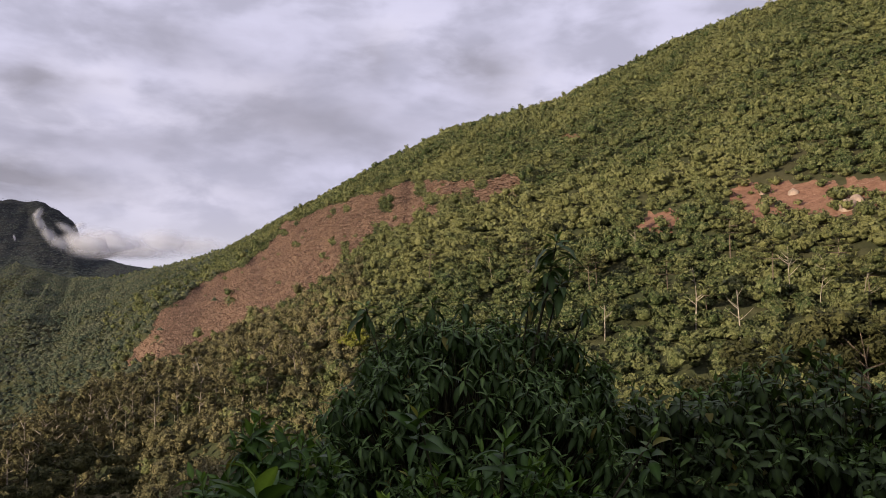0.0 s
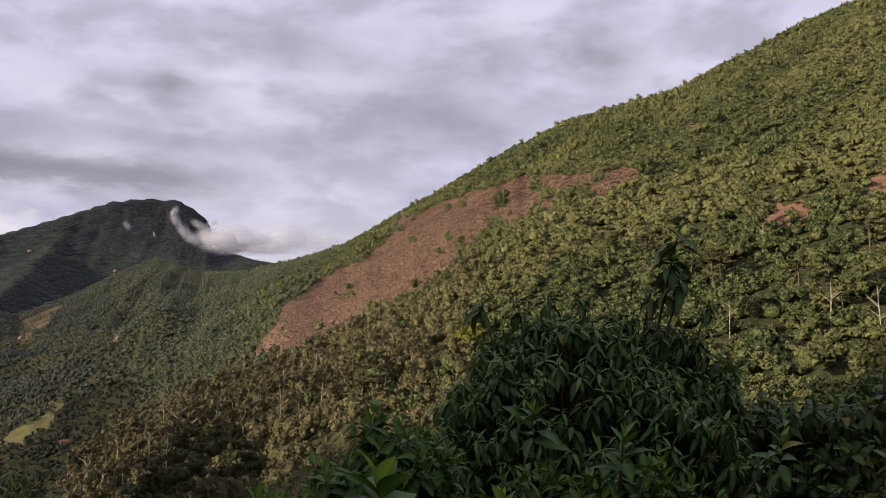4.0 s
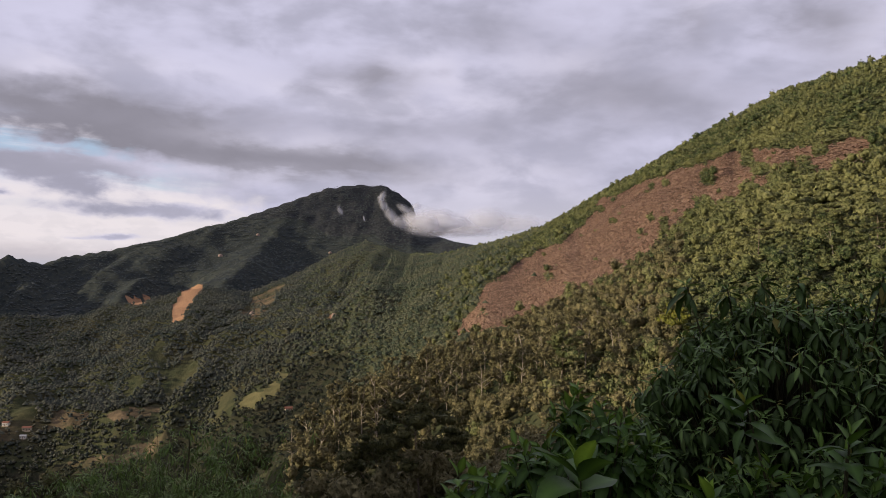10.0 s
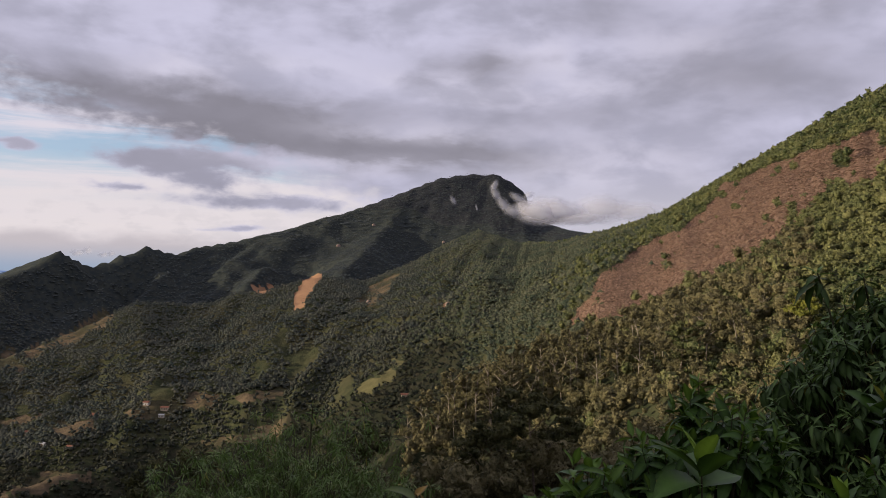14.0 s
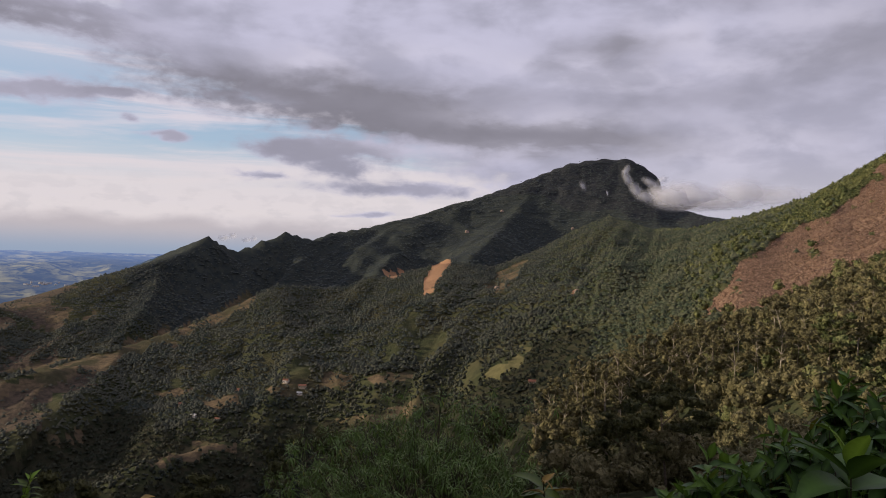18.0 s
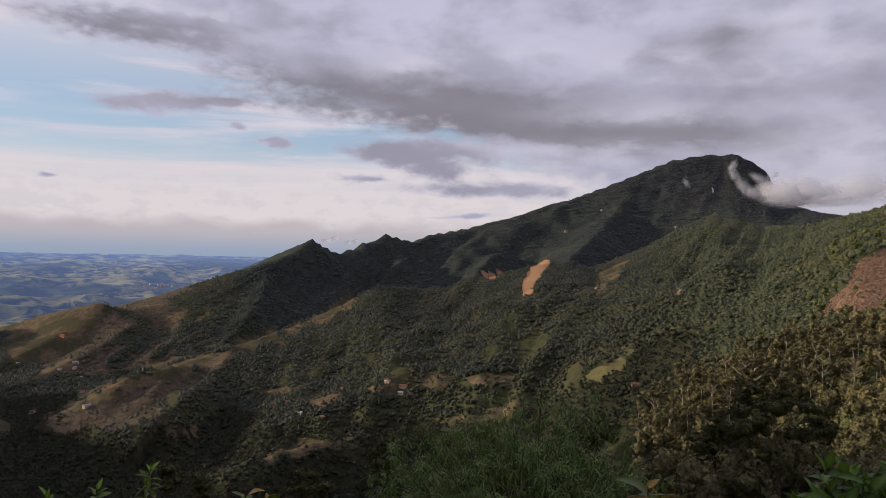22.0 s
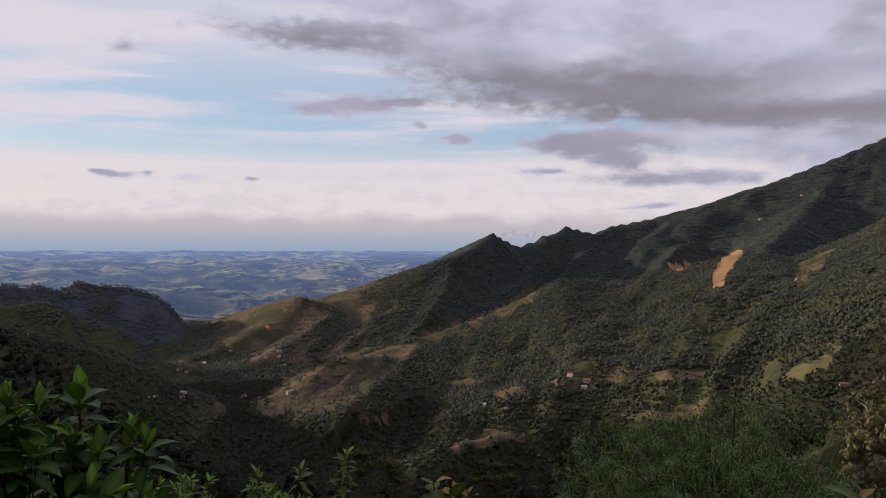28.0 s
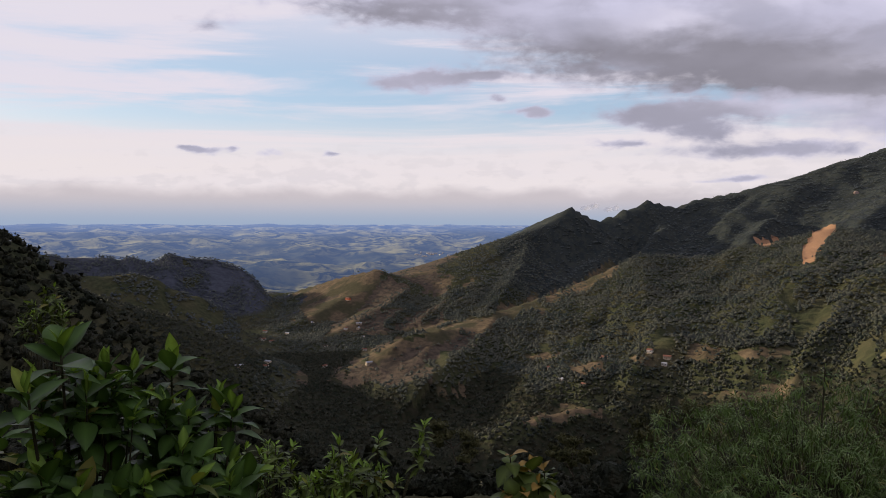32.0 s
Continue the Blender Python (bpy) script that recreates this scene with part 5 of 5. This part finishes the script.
def box(name, lo, hi, mat, parent, label=""):
    bm = bmesh.new()
    bmesh.ops.create_cube(bm, size=1.0)
    for v in bm.verts:
        v.co = Vector([lo[i] + (v.co[i] + 0.5) * (hi[i] - lo[i]) for i in range(3)])
    me = bpy.data.meshes.new(name)
    bm.to_mesh(me)
    bm.free()
    me.materials.append(mat)
    return part(name, me, parent, label)


def house(az, rise, w, d, h, wall, roof, turn, label, start=150):
    r = reach_at(az, rise, start)
    x, y, z = [float(v[0]) for v in land(np.array([az]), np.array([r]))]
    w, d = w * 0.8, d * 0.8
    root = thing("house", label, "house", (x, y, z - 0.1), "houses in the valley", turn)
    box("plinth", (-w / 2 - 0.1, -d / 2 - 0.1, -1.5), (w / 2 + 0.1, d / 2 + 0.1, 0.15), WALL_MATS[1], root)
    body = box("wall", (-w / 2, -d / 2, 0.15), (w / 2, d / 2, h), wall, root)
    rise_ = d * 0.26
    for s in (-1, 1):
        bm = bmesh.new()
        e0, e1 = s * (d / 2 + 0.5), h - 0.16
        pts = [(-w / 2 - 0.5, e0, e1), (w / 2 + 0.5, e0, e1), (w / 2 + 0.5, 0, h + rise_), (-w / 2 - 0.5, 0, h + rise_)]
        vs = [bm.verts.new(p) for p in pts] + [bm.verts.new((p[0], p[1], p[2] + 0.18)) for p in pts]
        for q in ((0, 1, 2, 3), (7, 6, 5, 4), (0, 4, 5, 1), (1, 5, 6, 2), (2, 6, 7, 3), (3, 7, 4, 0)):
            bm.faces.new([vs[k] for k in q])
        me = bpy.data.meshes.new("roof_slope")
        bm.to_mesh(me)
        bm.free()
        me.materials.append(roof)
        part("roof_slope", me, root)
    for s in (-1, 1):
        bm = bmesh.new()
        bm.faces.new([bm.verts.new(p) for p in ((s * w / 2, -d / 2, h), (s * w / 2, d / 2, h), (s * w / 2, 0, h + rise_ - 0.1))])
        res = bmesh.ops.extrude_face_region(bm, geom=bm.faces[:])
        for v in [q for q in res["geom"] if isinstance(q, bmesh.types.BMVert)]:
            v.co.x -= s * 0.2
        me = bpy.data.meshes.new("gable")
        bm.to_mesh(me)
        bm.free()
        me.materials.append(wall)
        part("gable", me, root)
    for s in (-1, 1):
        for k in (-0.32, 0.32):
            box("window", (k * w - 0.55, s * d / 2 - 0.04, 1.1), (k * w + 0.55, s * d / 2 + 0.04, 2.2), GLASS, root)
    box("door", (-0.45, -d / 2 - 0.05, 0.16), (0.45, -d / 2 + 0.05, 2.2), WOOD_DOOR, root)
    return root


for az, rise, w, d, h_, wm, rm, turn in [(55.6, -10.35, 14, 8, 3.6, 2, 0, 30), (52.3, -9.75, 9, 7, 3.4, 0, 0, 20), (51.1, -10.1, 12, 7, 3.2, 1, 0, 35), (51.3, -10.6, 8, 5, 3.0, 0, 1, 35),
                                         (58.6, -12.0, 9, 6, 3.2, 0, 1, 10), (57.0, -12.3, 8, 6, 3.2, 1, 0, 15), (59.5, -11.2, 8, 6, 3.2, 1, 0, 50), (34.2, -9.4, 8, 6, 3.0, 1, 0, 40)]:
    house(az, rise, w, d, h_, WALL_MATS[wm], ROOFS[rm], turn, "small farmhouse with pitched roof in a clearing")
for k in range(17):
    az, rise = 72.5 + 10 * g_.random(), -11.2 + 3.2 * g_.random()
    house(az, rise, 9 + 7 * g_.random(), 7, 3.4, WALL_MATS[k % 2], ROOFS[k % 2], 180 * g_.random(), "pale village house on the valley floor")


house(74.5, -6.25, 16, 9, 4.5, plain("orange_wall", (0.55, 0.16, 0.08), 0.9, 0.2, 1.0), ROOFS[0], 25, "house with bright orange-red walls on a grassy spur")
for k in range(12):
    house(66.9 + 2.6 * g_.random(), -3.05 + 0.30 * g_.random(), 14 + 14 * g_.random(), 9, 4, WALL_MATS[0], ROOFS[1], 180 * g_.random(), "white building of a far-off town on the plain", 2620)


# ---- rock faces on the mountain ----
ROCK = plain("pale_rock", (0.27, 0.20, 0.16), 0.9, 0.35, 0.3)
for k, (az, rise, size) in enumerate([(39.35, 1.55, 9), (36.8, 3.1, 8), (31.6, 2.0, 6), (31.2, -2.6, 4), (37.0, -2.6, 6), (-27.9, 6.9, 2.6), (-22.8, 8.3, 1.6), (-24.6, 8.1, 1.6), (-28.4, 7.3, 2.0)]):
    r_ = reach_at(az, rise)
    v, f = ball(3)
    rg = np.random.default_rng(500 + k)
    v = v * (0.75 + 0.5 * fbm(v[:, 0] * 2 + k * 9, v[:, 1] * 2 + v[:, 2] * 3, k, 3))[:, None] * np.array([size * 0.9, size * 0.5, size])
    root = tagged(new("rock_outcrop", sheet("rock_outcrop", v, f, [ROCK], smooth=False)), "bare pale rock outcrop among trees", "rock", "rock outcrops")
    px, py, pz = [float(q[0]) for q in land(np.array([az]), np.array([r_]))]
    root.matrix_world = pose(px, py, pz, 0, 0, az)


# ---- cloud on the mountain ----
def cloud_material():
    m, g, p, out = material("cloud")
    co = g.add("ShaderNodeTexCoord").outputs["Object"]
    n = g.noise(co, 0.014, 4.0, 0.5, 1.0)
    soft = attr(g, "soft")
    a = g.span(g.math("ADD", soft, g.math("MULTIPLY", g.math("SUBTRACT", n, 0.5), 0.7)), 0.0, 1.3)
    a = g.math("MULTIPLY", a, g.math("MULTIPLY", soft, 0.62))
    df = g.add("ShaderNodeBsdfDiffuse")
    df.inputs[0].default_value = (0.82, 0.805, 0.84, 1)
    tl = g.add("ShaderNodeBsdfTranslucent")
    tl.inputs[0].default_value = (0.82, 0.805, 0.84, 1)
    both = g.add("ShaderNodeMixShader")
    both.inputs[0].default_value = 0.45
    g.to(df.outputs[0], both.inputs[1])
    g.to(tl.outputs[0], both.inputs[2])
    clear = g.add("ShaderNodeBsdfTransparent")
    mx = g.add("ShaderNodeMixShader")
    g.to(a, mx.inputs[0])
    g.to(clear.outputs[0], mx.inputs[1])
    g.to(both.outputs[0], mx.inputs[2])
    g.to(mx.outputs[0], out.inputs[0])
    return m


CLOUD = cloud_material()


def puff(az, rise, wide, high, r, tilt, root):
    """A bulging veil of cloud with an uneven outline."""
    rings, spokes = 9, 28
    rho, phi = np.meshgrid(np.linspace(0, 1, rings), np.linspace(0, 2 * math.pi, spokes, endpoint=False))
    rho, phi = rho.ravel(), phi.ravel()
    edge = rho * (0.82 + 0.36 * fbm(2.2 * np.cos(phi) + az, 2.2 * np.sin(phi) + rise, 7, 2))
    u, v = edge * np.cos(phi), edge * np.sin(phi)
    c, s = math.cos(radians(tilt)), math.sin(radians(tilt))
    a = az + wide * u * c - high * v * s
    e = rise + wide * u * s + high * v * c
    rr = r - 0.35 * r * radians(min(wide, 2 * high)) * (1 - rho ** 2)
    P = np.stack([-rr * np.sin(np.radians(a)), rr * np.cos(np.radians(a)), EYE + rr * np.tan(np.radians(e))], 1)
    i, j = np.meshgrid(np.arange(spokes), np.arange(rings - 1))
    i, j = i.ravel(), j.ravel()
    k = (i + 1) % spokes
    me = sheet("cloud_veil", P, np.stack([i * rings + j, k * rings + j, k * rings + j + 1, i * rings + j + 1], 1), [CLOUD])
    float_attr(me, "soft", np.clip(1 - rho ** 2, 0, 1))
    part("cloud_veil", me, root)


bank = thing("mountain_cloud", "white cloud bank clinging to the mountain shoulder", "cloud")
for k, q in enumerate([(23.6, 4.2, 3.0, 0.75, 2), (21.0, 4.2, 3.6, 0.9, 0), (24.9, 4.35, 2.1, 0.75, 6), (22.4, 3.75, 3.8, 0.45, -2), (25.6, 4.9, 1.1, 0.75, 20), (18.0, 4.6, 4.0, 1.0, 0), (26.5, 4.5, 1.0, 0.6, 10),
                       (27.2, 5.0, 0.85, 0.52, 50), (27.8, 5.75, 0.8, 0.42, 62), (27.9, 6.35, 0.6, 0.34, 120), (26.2, 5.5, 0.9, 0.4, 25), (25.3, 5.7, 0.6, 0.35, -10), (23.8, 5.1, 2.2, 0.8, 8), (24.6, 3.95, 1.9, 0.45, -3),
                       (24.4, 4.6, 2.0, 1.0, 10), (23.0, 4.5, 2.8, 1.1, 0), (22.0, 4.0, 2.8, 0.6, 0), (25.3, 4.6, 1.3, 0.8, 20), (20.0, 4.9, 3.0, 1.2, 0), (23.4, 4.5, 3.2, 1.2, 0), (24.6, 4.5, 2.1, 1.0, 10)]):
    puff(*q[:4], 2420 - 12 * k, q[4], bank)
wisp = thing("slope_mist", "thin white mist wisp on the mountain slope", "cloud")
puff(30.95, 5.2, 0.26, 0.55, 2700, -28, wisp)
puff(29.2, 4.7, 0.12, 0.35, 2690, -15, wisp)
far_puffs = thing("distant_cumulus", "small bright cumulus behind the pointed peaks", "cloud")
for q in [(57.0, 0.6, 0.5, 0.3), (56.4, 0.75, 0.45, 0.34), (55.4, 0.5, 0.5, 0.28), (54.9, 0.6, 0.35, 0.28)]:
    puff(*q, 4200 + 40 * q[0] - 40 * 54, 0, far_puffs)
